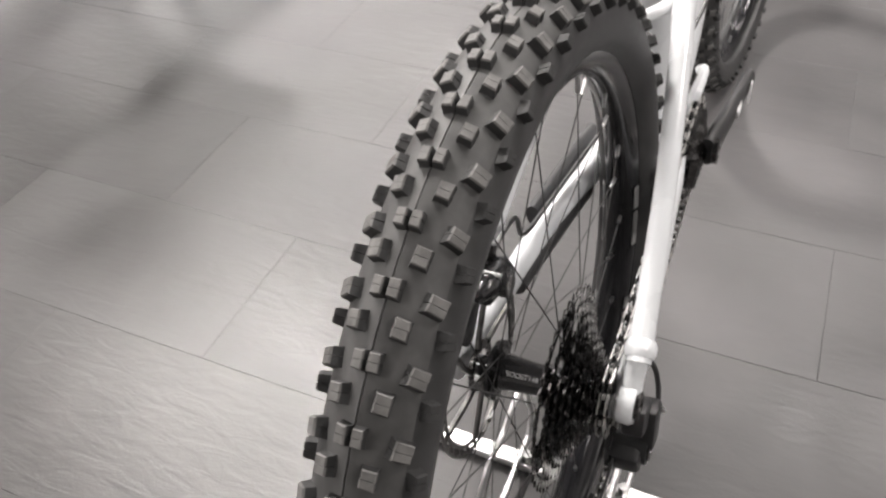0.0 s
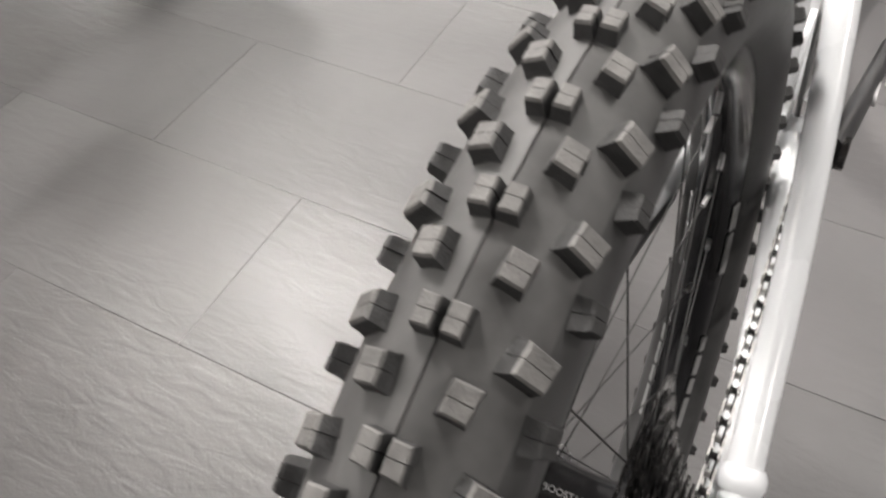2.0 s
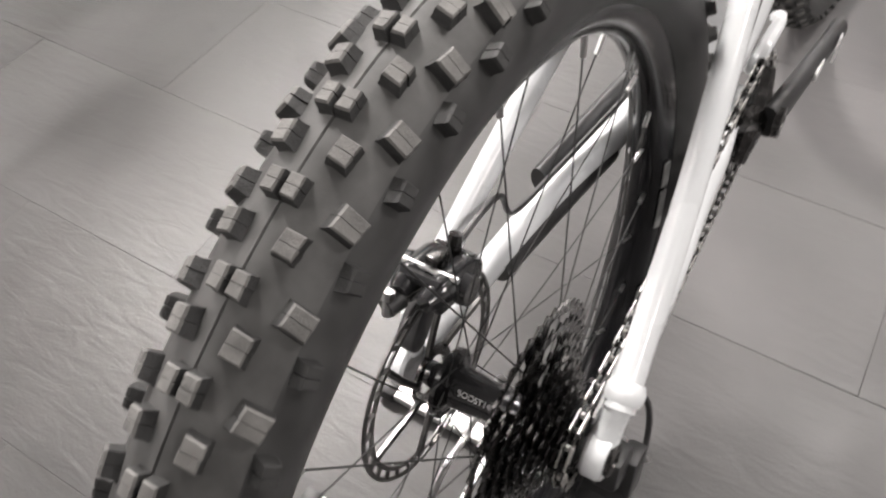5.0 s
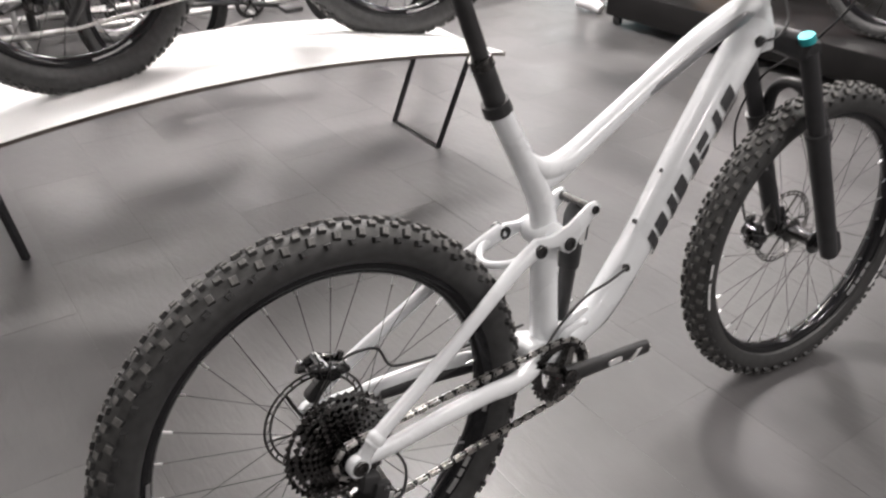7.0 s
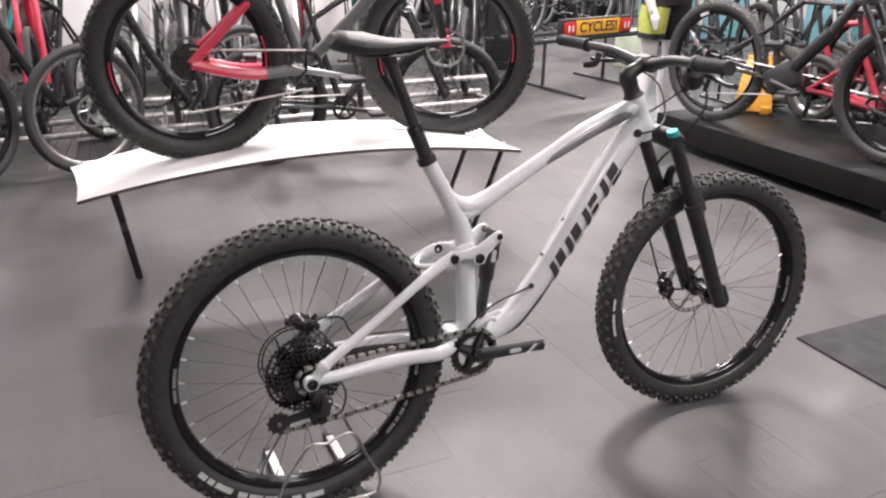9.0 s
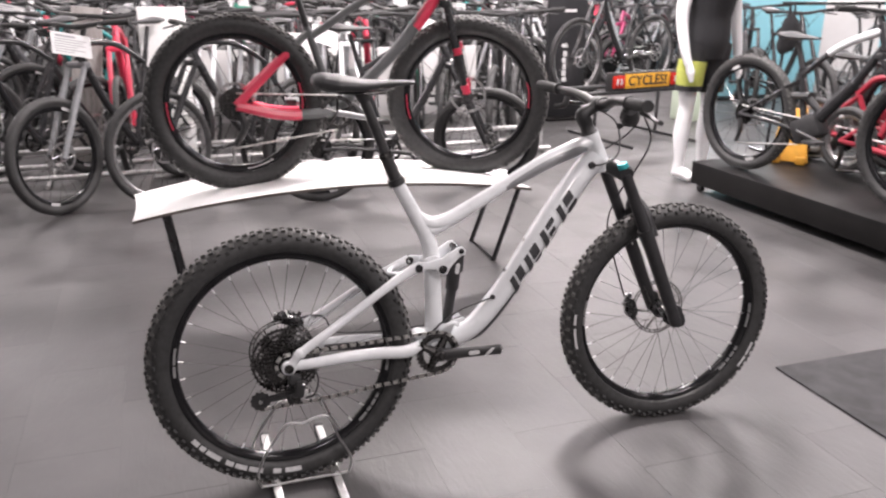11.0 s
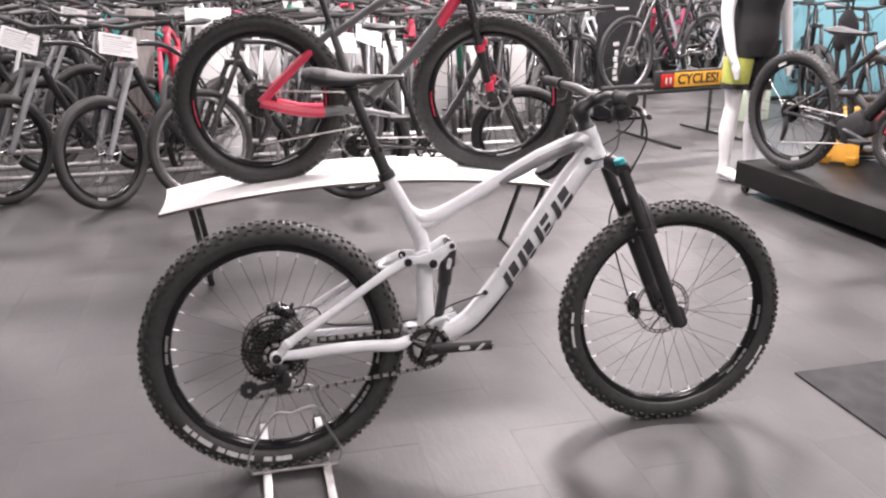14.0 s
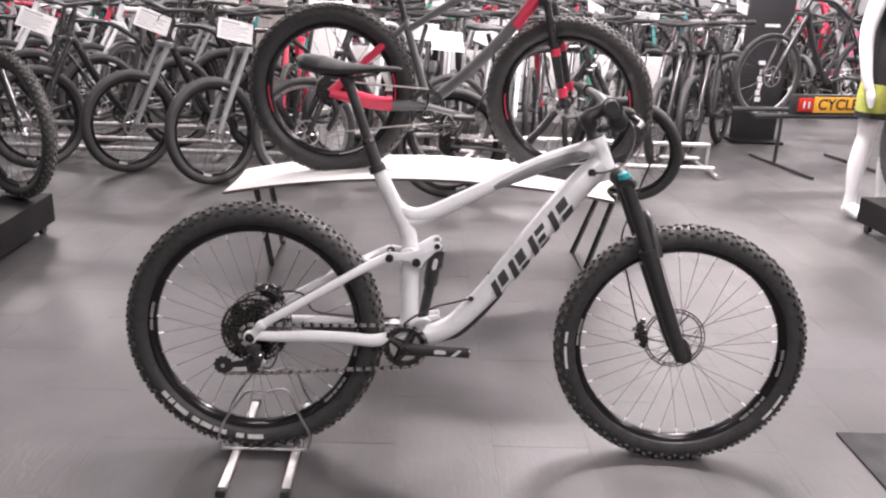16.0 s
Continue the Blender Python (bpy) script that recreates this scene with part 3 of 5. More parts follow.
    if guards:
        # curved strips over both wheels, with their stays
        for nm, c, xf, a0, a1 in (("rear_mudguard", Vector((0, 0, R)), Matrix.Identity(4), -125, 40), ("front_mudguard", ax, turn, -100, 35)):
            g = bmesh.new()
            rows = []
            for k in range(19):
                a = radians(a0 + (a1 - a0) * k / 18)
                rows.append([g.verts.new(c + Vector((q * math.sin(a), y, q * math.cos(a)))) for q, y in ((R + 0.008, -0.028), (R + 0.018, -0.012), (R + 0.018, 0.012), (R + 0.008, 0.028))])
            for u, v in zip(rows, rows[1:]):
                for k in range(3):
                    g.faces.new((u[k], u[k + 1], v[k + 1], v[k]))
            for v in bmesh.ops.extrude_face_region(g, geom=g.faces[:])["geom"]:
                if isinstance(v, bmesh.types.BMVert):
                    d = v.co - c
                    v.co = c + Vector((d.x, 0, d.z)) * 1.006 + Vector((0, d.y, 0))
            mg = part(nm, g, guards, root, xf=xf)
            a = radians(a0 + 12)
            for s in (-1, 1):
                part("guard_stay", rod((c + Vector((0, s * 0.055, 0)), c + Vector(((R + 0.012) * math.sin(a), s * 0.026, (R + 0.012) * math.cos(a)))), 0.0025, 5), STEEL, mg, xf=xf)
        part("carrier_rack", curve_tube(((-0.02, 0.06, R), (-0.06, 0.06, 2 * R + 0.06), (0.15, 0.055, 2 * R + 0.07), (0.17, -0.055, 2 * R + 0.07), (-0.06, -0.06, 2 * R + 0.06), (-0.02, -0.06, R)), 0.006, 6, 5), BLACK, root)
    ring = bmesh.new()
    lathe(ring, [(0.075, -0.047), (0.075, -0.044), (0.055, -0.044), (0.055, -0.047)], 30, bb)
    for k in range(5):
        a = k * 2 * math.pi / 5
        tube(ring, (bb + Vector((0, -0.046, 0)), bb + Vector((0.058 * math.sin(a), -0.046, 0.058 * math.cos(a)))), 0.006, 6)
    part("chainring", ring, DARK_STEEL, root)
    for s in (-1, 1):
        part("crank_arm", rod((bb + Vector((0, s * 0.06, 0)), bb + Vector((s * -0.165, s * 0.075, s * 0.03))), [0.015, 0.011], 10), PANEL_SILVER if accent else BLACK, root)
        part("pedal", block(bmesh.new(), bb + Vector((s * -0.165, s * 0.125, s * 0.03)), (0.09, 0.085, 0.02), 0.004), BLACK, root)
    prof = [(0.0005, -0.022)]
    for k in range(8):
        r = 0.070 - 0.0065 * k
        prof += [(r, -0.022 - 0.004 * k), (r, -0.024 - 0.004 * k), (r - 0.010, -0.0242 - 0.004 * k)]
    cs = lathe(bmesh.new(), prof + [(0.0005, -0.054)], 30, (0, 0, R), False)
    part("cassette", cs, DARK_STEEL, root)
    part("derailleur", curve_tube((Vector((0.015, -0.07, R - 0.03)), Vector((0.03, -0.075, R - 0.09)), Vector((-0.01, -0.05, R - 0.17))), [0.014, 0.016, 0.012], 8, 4), BLACK, root)
    ch = bmesh.new()
    tube(ch, (Vector((0, -0.045, R + 0.05)), bb + Vector((0, -0.046, 0.075))), 0.004, 6)
    tube(ch, (Vector((-0.01, -0.045, R - 0.185)), bb + Vector((0, -0.046, -0.075))), 0.004, 6)
    part("chain", ch, CHAIN_STEEL, root)
    return root


def parked(x, y, heading, z=0.0, base=1.06, lean=0.0):
    """The pose of a bike whose front wheel touches the ground at x, y."""
    h = radians(heading)
    return pose(x - base * math.cos(h), y - base * math.sin(h), z, 0, 0, heading) @ Matrix.Rotation(radians(lean), 4, "X")


# ---- the pale mountain bike in the middle, leaning a little on its wheel stand ----
LEAN = 5.36
hero = thing("mountain_bike", Matrix.Translation((0, 0, LIFT)) @ Matrix.Rotation(radians(-0.5), 4, "Z") @ Matrix.Rotation(radians(-LEAN), 4, "X"),
             "pale silver-white full-suspension mountain bike held in a wheel stand", "bicycle")
R, ZA, ZF, FX = 0.362, 0.350, 0.336, 1.196
RIM_R, TYRE_W, KH = 0.296, 0.067, 0.0063
STEER_U = Vector((-0.383, 0, 0.924))
HEAD_T, HEAD_B = Vector((0.912, 0, 0.915)), Vector((0.958, 0, 0.806))
STEER = Matrix.Translation(HEAD_B) @ Matrix.Rotation(radians(STEER_DEG), 4, STEER_U) @ Matrix.Translation(-HEAD_B)
spoke_mesh = None


def mark_bm(r, half, y, a0, a1, dr, proud=0.0008):
    """A curved bar of printing lying on the flank of a tyre or rim between two angles."""
    bm = bmesh.new()
    n = max(2, int(abs(a1 - a0) / 3))
    rows = []
    for k in range(n + 1):
        a = radians(a0 + (a1 - a0) * k / n)
        rows.append([bm.verts.new(Vector((q * math.sin(a), yy, q * math.cos(a)))) for q, yy in ((r - dr, half), (r + dr, y))])
    for p, q in zip(rows, rows[1:]):
        bm.faces.new((p[0], p[1], q[1], q[0]))
    ret = bmesh.ops.extrude_face_region(bm, geom=bm.faces[:])
    for v in ret["geom"]:
        if isinstance(v, bmesh.types.BMVert):
            v.co.y += 0.0012
    return bm


def flank(q):
    """Half-width of the tyre casing at radius q."""
    rho = TYRE_W / 2
    rc = R - KH - rho
    return math.sqrt(max(rho * rho - (q - rc) ** 2, 1e-6))


def hero_wheel(prefix, centre, xf, phase, marks, discs, R=R):
    global spoke_mesh
    at = xf @ Matrix.Translation(centre)
    ty = part(prefix + "_tyre", tyre_bm(R, TYRE_W, 120, RIM_R, KH, 0.0009), [RUBBER, SHADED_SIDEWALL], hero, "black knobbly tyre", xf=at)
    tr = part("tread", tread_bm(R, TYRE_W, KH, 57, phase), [LIT_KNOB_TOP, SHADED_KNOB_SIDE], ty, "chunky moulded tread blocks", smooth=False, xf=at)
    tr["kind"] = "stuff"
    for a0, a1 in marks:
        q = 0.318
        bm = mark_bm(q, -flank(q - 0.0065) - 0.0006, -flank(q + 0.0065) - 0.0006, a0, a1, 0.0065)
        part("marking", bm, LETTER_WHITE, ty, "worn pale printing", smooth=False, xf=at)
    rim = part(prefix + "_rim", rim_bm(RIM_R, 0.038, 0.020, 96), RIM_BLACK, hero, xf=at)
    for a0, a1 in ((88, 94), (95, 104), (118, 121), (122, 126), (127, 130), (131, 137), (268, 274), (275, 284)):
        q = RIM_R - 0.0095
        for s in (1, -1):
            bm = mark_bm(q, s * 0.0176, s * 0.0190 + s * 0.0012, a0, a1, 0.0035)
            part("decal", bm, LETTER_PALE, rim, smooth=False, xf=at)
    hb = part(prefix + "_hub", hub_bm(0.066 if prefix == "rear" else 0.055, 0.029, 0.0155), GLOSS_BLACK, hero, "glossy black hub", xf=at)
    rotor(hero, 0.09, 0.058, at, "dark drilled steel brake disc", True)
    if spoke_mesh is None:
        bm = bmesh.new()
        tube(bm, ((0, 0, 0), (0, 0, 1)), 0.00062, 5)
        spoke_mesh = bpy.data.meshes.new("spoke")
        bm.to_mesh(spoke_mesh)
        bm.free()
        spoke_mesh.materials.append(SPOKE_BLACK)
    nip = bpy.data.meshes.new("nipple")
    bm = bmesh.new()
    tube(bm, ((0, 0, 0), (0, 0, 0.016)), 0.0021, 6)
    bm.to_mesh(nip)
    bm.free()
    nip.materials.append(STEEL)
    for k in range(32):
        h, r = spoke_ends(k, 32, RIM_R - 0.018, 0.033, 0.029)
        sp = new("spoke", spoke_mesh)
        sp.parent = hero
        sp.matrix_local = at @ along(h, r)
        np_ = new("nipple", nip)
        np_.parent = rim
        np_.matrix_local = at @ along(r, r + (h - r).normalized())
    return hb


rear_hub = hero_wheel("rear", Vector((0, 0, ZA)), Matrix.Identity(4), -radians(0.33),
                      ((-165, -158), (-157, -151), (-150, -146), (-143, -135), (-134, -131), (-130, -126), (176, 184), (186, 190)), True)
hero_wheel("front", Vector((FX, 0, ZF)), STEER, 0.05,
                       ((-104, -92), (-90, -84), (112, 120), (121, 128)), True, 0.355)

# hub lettering
txt = bpy.data.curves.new("hub_text", "FONT")
txt.body, txt.size, txt.extrude = "BOOST148", 0.0066, 0.0002
txo = new("hub_text", txt)
dg = bpy.context.evaluated_depsgraph_get()
txm = bpy.data.meshes.new_from_object(txo.evaluated_get(dg))
bpy.data.objects.remove(txo)
txm.materials.clear()
txm.materials.append(LETTER_WHITE)
lo = new("lettering", txm)
lo.parent = rear_hub
lo["label"] = "white lettering on the hub"
lo.matrix_local = Matrix.Translation((-0.0125, 0.027, ZA + 0.0115)) @ Matrix(((0, 0.75, -0.66, 0), (-1, 0, 0, 0), (0, 0.66, 0.75, 0), (0, 0, 0, 1)))

# main frame
fr = bmesh.new()
tube(fr, smooth_path(((0.332, 0, 0.81), (0.379, 0, 0.718), (0.417, 0, 0.638), (0.427, 0, 0.575)), 6), [0.0185, 0.0195, 0.0225, 0.024], 18)
tube(fr, smooth_path(((0.4265, 0, 0.585), (0.4275, 0, 0.48), (0.428, 0, 0.36)), 5), [0.023, 0.0245, 0.026], 18)
tube(fr, smooth_path(((0.372, 0, 0.735), (0.415, 0, 0.692), (0.47, 0, 0.692), (0.56, 0, 0.735), (0.65, 0, 0.781), (0.78, 0, 0.843), (0.92, 0, 0.892)), 7), [0.010, 0.020, 0.021, 0.0195, 0.0185, 0.022, 0.024], 18)
tube(fr, smooth_path(((0.395, 0, 0.67), (0.44, 0, 0.672), (0.52, 0, 0.706)), 6), [0.016, 0.018, 0.014], 16)
tube(fr, smooth_path(((0.935, 0, 0.845), (0.87, 0, 0.775), (0.77, 0, 0.645), (0.68, 0, 0.520), (0.61, 0, 0.435), (0.545, 0, 0.372), (0.47, 0, 0.340), (0.42, 0, 0.330)), 8),
     [0.034, 0.036, 0.034, 0.031, 0.030, 0.029, 0.026], 22)
tube(fr, (HEAD_T, HEAD_T.lerp(HEAD_B, 0.2), HEAD_T.lerp(HEAD_B, 0.8), HEAD_B), [0.0265, 0.0255, 0.027, 0.029], 22)
lathe(fr, [(0.0005, -0.046), (0.0235, -0.046), (0.0245, -0.043), (0.0245, 0.043), (0.0235, 0.046), (0.0005, 0.046)], 24, (0.42, 0, 0.328), False)
main_frame = part("frame", fr, WHITE_PAINT, hero, "pale silver-white painted alloy frame")
for s in (-1, 1):
    part("lower_shock_mount", plate([(0.425, 0.355), (0.44, 0.385), (0.475, 0.405), (0.51, 0.412), (0.515, 0.402), (0.48, 0.388), (0.462, 0.345)], s * 0.019, s * 0.026, 0.002), WHITE_PAINT, main_frame)
part("main_pivot_lug", plate(capsule_outline((0.385, 0.362), (0.425, 0.345), 0.018, 0.022), -0.03, 0.03, 0.003), WHITE_PAINT, main_frame)
part("pivot_bridge", plate(capsule_outline((0.424, 0.575), (0.447, 0.564), 0.026, 0.018), -0.031, 0.031, 0.004), WHITE_PAINT, main_frame)
# dark bars for the maker's name along the down tube, both flanks
dt_a, dt_b = Vector((0.655, 0, 0.482)), Vector((0.885, 0, 0.796))
dt_dir = (dt_b - dt_a).normalized()
dt_n = Vector((dt_dir.z, 0, -dt_dir.x))
for s in (-1, 1):
    # start and end along the tube, lower and upper edge of each slanted block
    bars = ((0.004, 0.024, -1, 1), (0.032, 0.062, -0.2, 1), (0.078, 0.098, -1, 1), (0.106, 0.138, -0.1, 1), (0.112, 0.142, -1, -0.35),
            (0.162, 0.182, -1, 1), (0.190, 0.226, 0.5, 1), (0.190, 0.218, -0.28, 0.22), (0.190, 0.226, -1, -0.55), (0.248, 0.268, -1, 1), (0.280, 0.318, 0.15, 1), (0.284, 0.325, -1, -0.1))
    for a, b, lo_, hi_ in bars:
        bm = bmesh.new()
        n = 5
        rows = []
        for k in range(n + 1):
            q = lo_ + (hi_ - lo_) * k / n
            ang = -q * radians(44) + radians(13)
            rad = 0.0345 + 0.0035 * (a / 0.3)
            off = dt_n * (math.sin(ang) * rad) + Vector((0, s * math.cos(ang) * rad, 0)) + dt_dir * (0.012 * q)
            rows.append([bm.verts.new(dt_a + dt_dir * e + off) for e in (a, b)])
        for p, q in zip(rows, rows[1:]):
            bm.faces.new((p[0], p[1], q[1], q[0]))
        part("decal", bm, LETTER_GREY, main_frame, "dark grey maker's mark shapes")
    # silver panel on the flank of the top tube
    part("top_tube_panel", curve_tube([(0.645, s * 0.0055, 0.7755), (0.70, s * 0.0060, 0.8015), (0.78, s * 0.0065, 0.8385), (0.86, s * 0.0065, 0.8670), (0.895, s * 0.0055, 0.8790)],
                                      [0.0130, 0.0165, 0.0188, 0.0198, 0.0170], 14, 5), PANEL_SILVER, main_frame, "darker silver flank panel")
# dark guard under the down tube
part("frame_guard", curve_tube([(x + dt_n.x * 0.022, 0, z + dt_n.z * 0.022) for x, z in ((0.66, 0.495), (0.605, 0.43), (0.545, 0.372), (0.50, 0.352))], [0.016, 0.019, 0.019, 0.014], 14, 5), BLACK, main_frame, "black guard under the down tube")
for p in ((0.735, 0.595), (0.672, 0.512)):
    q = Vector((p[0] - dt_n.x * 0.0, 0, p[1]))
    part("bottle_bolt", rod((q - dt_n * 0.030 , q - dt_n * 0.0355), 0.0045, 10), BLACK, main_frame)
for s in (-1, 1):
    part("cable_port", rod(((0.905, s * 0.030, 0.825), (0.905, s * 0.037, 0.823)), 0.011, 14), BLACK, main_frame)
part("cable_port", rod(((0.600, -0.028, 0.462), (0.595, -0.034, 0.464)), 0.007, 12), BLACK, main_frame)
# rear triangle
for s in (-1, 1):
    stay = curve_tube([(0.022, s * 0.086, 0.380), (0.06, s * 0.083, 0.404), (0.16, s * 0.074, 0.463), (0.27, s * 0.060, 0.528), (0.33, s * 0.050, 0.560), (0.372, s * 0.045, 0.578)],
                      [0.0125, 0.0120, 0.0115, 0.0120, 0.0135, 0.0150], 16, 5, 0.9)
    ss = part("seatstay", stay, WHITE_PAINT, hero)
    part("stay_collar", rod([(0.026 + 0.0045 * k, s * (0.0858 - 0.0003 * k), 0.3825 + 0.0029 * k) for k in range(4)], [0.0126, 0.0144, 0.0144, 0.0124], 18), WHITE_PAINT, ss)
    dr = curve_tube([(0.027, s * 0.0857, 0.3835), (0.017, s * 0.0840, 0.3700), (0.006, s * 0.0820, 0.3560)], [0.0122, 0.0112, 0.0135], 16, 5, 0.85)
    lathe(dr, [(0.0005, s * 0.0740), (0.0165, s * 0.0740), (0.0190, s * 0.0765), (0.0190, s * 0.0875), (0.0170, s * 0.0905), (0.0005, s * 0.0905)], 26, (0, 0, ZA), False)
    part("dropout", dr, WHITE_PAINT, ss)
    cs = part("chainstay", curve_tube([(0.012, s * 0.077, 0.353), (0.07, s * 0.074, 0.351), (0.17, s * 0.066, 0.352), (0.26, s * 0.056, 0.347), (0.33, s * 0.048, 0.339), (0.39, s * 0.040, 0.350)],
                                      [0.0135, 0.0150, 0.0165, 0.0170, 0.0185, 0.0175], 16, 5, 0.75), WHITE_PAINT, hero)
    if s > 0:
        part("stay_guard", curve_tube([(0.12, 0.067, 0.341), (0.22, 0.058, 0.339), (0.31, 0.049, 0.331)], [0.0145, 0.0165, 0.0155], 12, 5, 0.8), BLACK, cs, "black rubber guard")
    part("axle_bolt", bolt((0.0, s * 0.091, ZA), 0.013, 0.004, s), DARK_STEEL, ss, "dark axle end")
    # rocker plates
    rk = part("rocker_plate", plate([(0.358, 0.570), (0.360, 0.585), (0.374, 0.592), (0.405, 0.588), (0.445, 0.597), (0.488, 0.622), (0.503, 0.624), (0.512, 0.614), (0.508, 0.600), (0.494, 0.594), (0.465, 0.566), (0.458, 0.550), (0.443, 0.546), (0.430, 0.553), (0.424, 0.565), (0.400, 0.568), (0.374, 0.562)],
                                    s * 0.036, s * 0.046, 0.0025), WHITE_PAINT, hero, "white rocker link plate")
    for x, z, r in ((0.371, 0.577, 0.0115), (0.444, 0.564, 0.0125), (0.499, 0.611, 0.0080)):
        part("pivot_bolt", bolt((x, s * (0.0595 if x < 0.4 else 0.0465), z), r, 0.003, s), GLOSS_BLACK, rk, "dark pivot bolt")
        if s > 0:
            part("pivot_bolt", bolt((x, 0.0355, z), r, 0.003, -1), GLOSS_BLACK, rk, "dark pivot bolt")
part("seatstay_bridge", curve_tube([(0.355, -0.046, 0.570), (0.328, -0.036, 0.561), (0.306, -0.012, 0.556), (0.302, 0.012, 0.556), (0.318, 0.036, 0.560), (0.350, 0.047, 0.570)], [0.009, 0.0072, 0.0065, 0.0065, 0.0072, 0.009], 14, 5), WHITE_PAINT, hero)
part("chainstay_bridge", rod(((0.385, -0.04, 0.348), (0.385, 0.04, 0.348)), 0.013, 12), WHITE_PAINT, hero)
# shock
sh = part("rear_shock", rod(((0.499, 0, 0.611), (0.497, 0, 0.588), (0.493, 0, 0.560), (0.484, 0, 0.495), (0.483, 0, 0.490)), [0.012, 0.019, 0.0200, 0.0200, 0.0170], 18), BLACK, hero, "black air shock")
part("shock_shaft", rod(((0.486, 0, 0.505), (0.473, 0, 0.430), (0.466, 0, 0.392)), [0.0150, 0.0145, 0.0140], 16), BLACK, sh)
part("shock_reservoir", rod(((0.507, -0.006, 0.592), (0.500, -0.006, 0.545)), [0.014, 0.016], 14), BLACK, sh)
part("shock_axle", rod(((0.499, -0.036, 0.611), (0.499, 0.036, 0.611)), 0.0085, 12), DARK_STEEL, sh)
part("shock_label", plate(capsule_outline((0.493, 0.545), (0.497, 0.565), 0.006, 0.006), -0.0225, -0.0215, 0), LETTER_WHITE, sh, "small pale sticker")
# seat and post
part("seat_clamp", rod(((0.334, 0, 0.803), (0.3265, 0, 0.821)), [0.0235, 0.0225], 20), BLACK, hero)
sp_ = part("seatpost", rod(((0.336, 0, 0.80), (0.305, 0, 0.880)), 0.0172, 18), BLACK, hero, "black dropper seatpost")
part("post_collar", rod(((0.3065, 0, 0.876), (0.3005, 0, 0.892)), [0.0190, 0.0180], 18), DARK_STEEL, sp_)
part("upper_post", rod(((0.305, 0, 0.885), (0.247, 0, 1.045)), 0.0135, 16), BLACK, sp_)
part("post_head", curve_tube(((0.252, 0, 1.03), (0.244, 0, 1.05), (0.236, 0, 1.062)), [0.016, 0.019, 0.018], 12, 4, 1.15), BLACK, sp_)
sd = bmesh.new()
tube(sd, smooth_path(((0.118, 0, 1.092), (0.135, 0, 1.090), (0.175, 0, 1.082), (0.235, 0, 1.074), (0.30, 0, 1.074), (0.36, 0, 1.077), (0.388, 0, 1.072)), 6),
     [0.030, 0.060, 0.070, 0.052, 0.030, 0.021, 0.012], 22)
for v in sd.verts:
    mid = 1.092 - 0.018 * min(1, max(0, (v.co.x - 0.118) / 0.12))
    v.co.z = mid + (v.co.z - mid) * (0.30 if v.co.z > mid else 0.42) - 0.10 * v.co.y ** 2 * 20
sdl = part("saddle", sd, LEATHER, hero, "black padded saddle")
for s in (-1, 1):
    part("saddle_rail", curve_tube([(0.145, s * 0.022, 1.066), (0.185, s * 0.022, 1.054), (0.27, s * 0.022, 1.050), (0.33, s * 0.012, 1.062)], 0.0036, 8, 5), DARK_STEEL, sdl)
# steering: fork, stem, bar
axle_f = Vector((FX, 0, ZF))
leg_dir = STEER_U
for s in (-1, 1):
    foot = axle_f + Vector((-0.004, s * 0.075, -0.012))
    mid = axle_f + Vector((-0.006, s * 0.075, 0.0)) + leg_dir * 0.315
    topp = axle_f + Vector((-0.006, s * 0.075, 0.0)) + leg_dir * 0.505
    lg = part("fork_lower", rod((foot, foot + leg_dir * 0.03, mid - leg_dir * 0.05, mid), [0.0185, 0.0195, 0.0215, 0.0230], 18), FORK_BLACK, hero, "satin black fork lower", xf=STEER)
    part("stanchion", rod((mid - leg_dir * 0.02, topp), 0.0175, 18), FORK_BLACK, hero, xf=STEER)
    part("wiper_seal", rod((mid - leg_dir * 0.003, mid + leg_dir * 0.006), 0.0240, 18), BLACK, lg, xf=STEER)
    part("dropout_foot", plate(capsule_outline((FX, ZF), (FX - 0.012, ZF + 0.035), 0.021, 0.018), s * 0.060, s * 0.086, 0.003), FORK_BLACK, lg, xf=STEER)
    part("top_cap", rod((topp + leg_dir * 0.02, topp + leg_dir * 0.034), [0.0165, 0.0145], 16), TEAL if s < 0 else BLACK, hero, "teal fork top cap" if s < 0 else "black fork top cap", xf=STEER)
part("fork_axle", rod((axle_f + Vector((0, -0.088, 0)), axle_f + Vector((0, 0.088, 0))), 0.009, 14), DARK_STEEL, hero, xf=STEER)
cm = axle_f + Vector((-0.006, 0, 0)) + leg_dir * 0.505
part("fork_crown", curve_tube([cm + Vector((0.0, -0.088, 0.0)), cm + Vector((0.0, -0.068, 0.004)), cm + Vector((-0.018, -0.02, 0.014)), cm + Vector((-0.018, 0.02, 0.014)), cm + Vector((0.0, 0.068, 0.004)), cm + Vector((0.0, 0.088, 0.0))],
                               [0.018, 0.026, 0.024, 0.024, 0.026, 0.018], 16, 4), FORK_BLACK, hero, xf=STEER)
am = axle_f + leg_dir * 0.30 + Vector((-0.03, 0, 0))
ar = Vector((0.924, 0, 0.383))
part("fork_arch", curve_tube([am - leg_dir * 0.02 + ar * 0.04 + Vector((0, -0.077, 0)), am + leg_dir * 0.055 + ar * 0.052 + Vector((0, -0.050, 0)), am + leg_dir * 0.085 + ar * 0.055, am + leg_dir * 0.055 + ar * 0.052 + Vector((0, 0.050, 0)), am - leg_dir * 0.02 + ar * 0.04 + Vector((0, 0.077, 0))],
                              [0.016, 0.013, 0.012, 0.013, 0.016], 12, 5), FORK_BLACK, hero, xf=STEER)
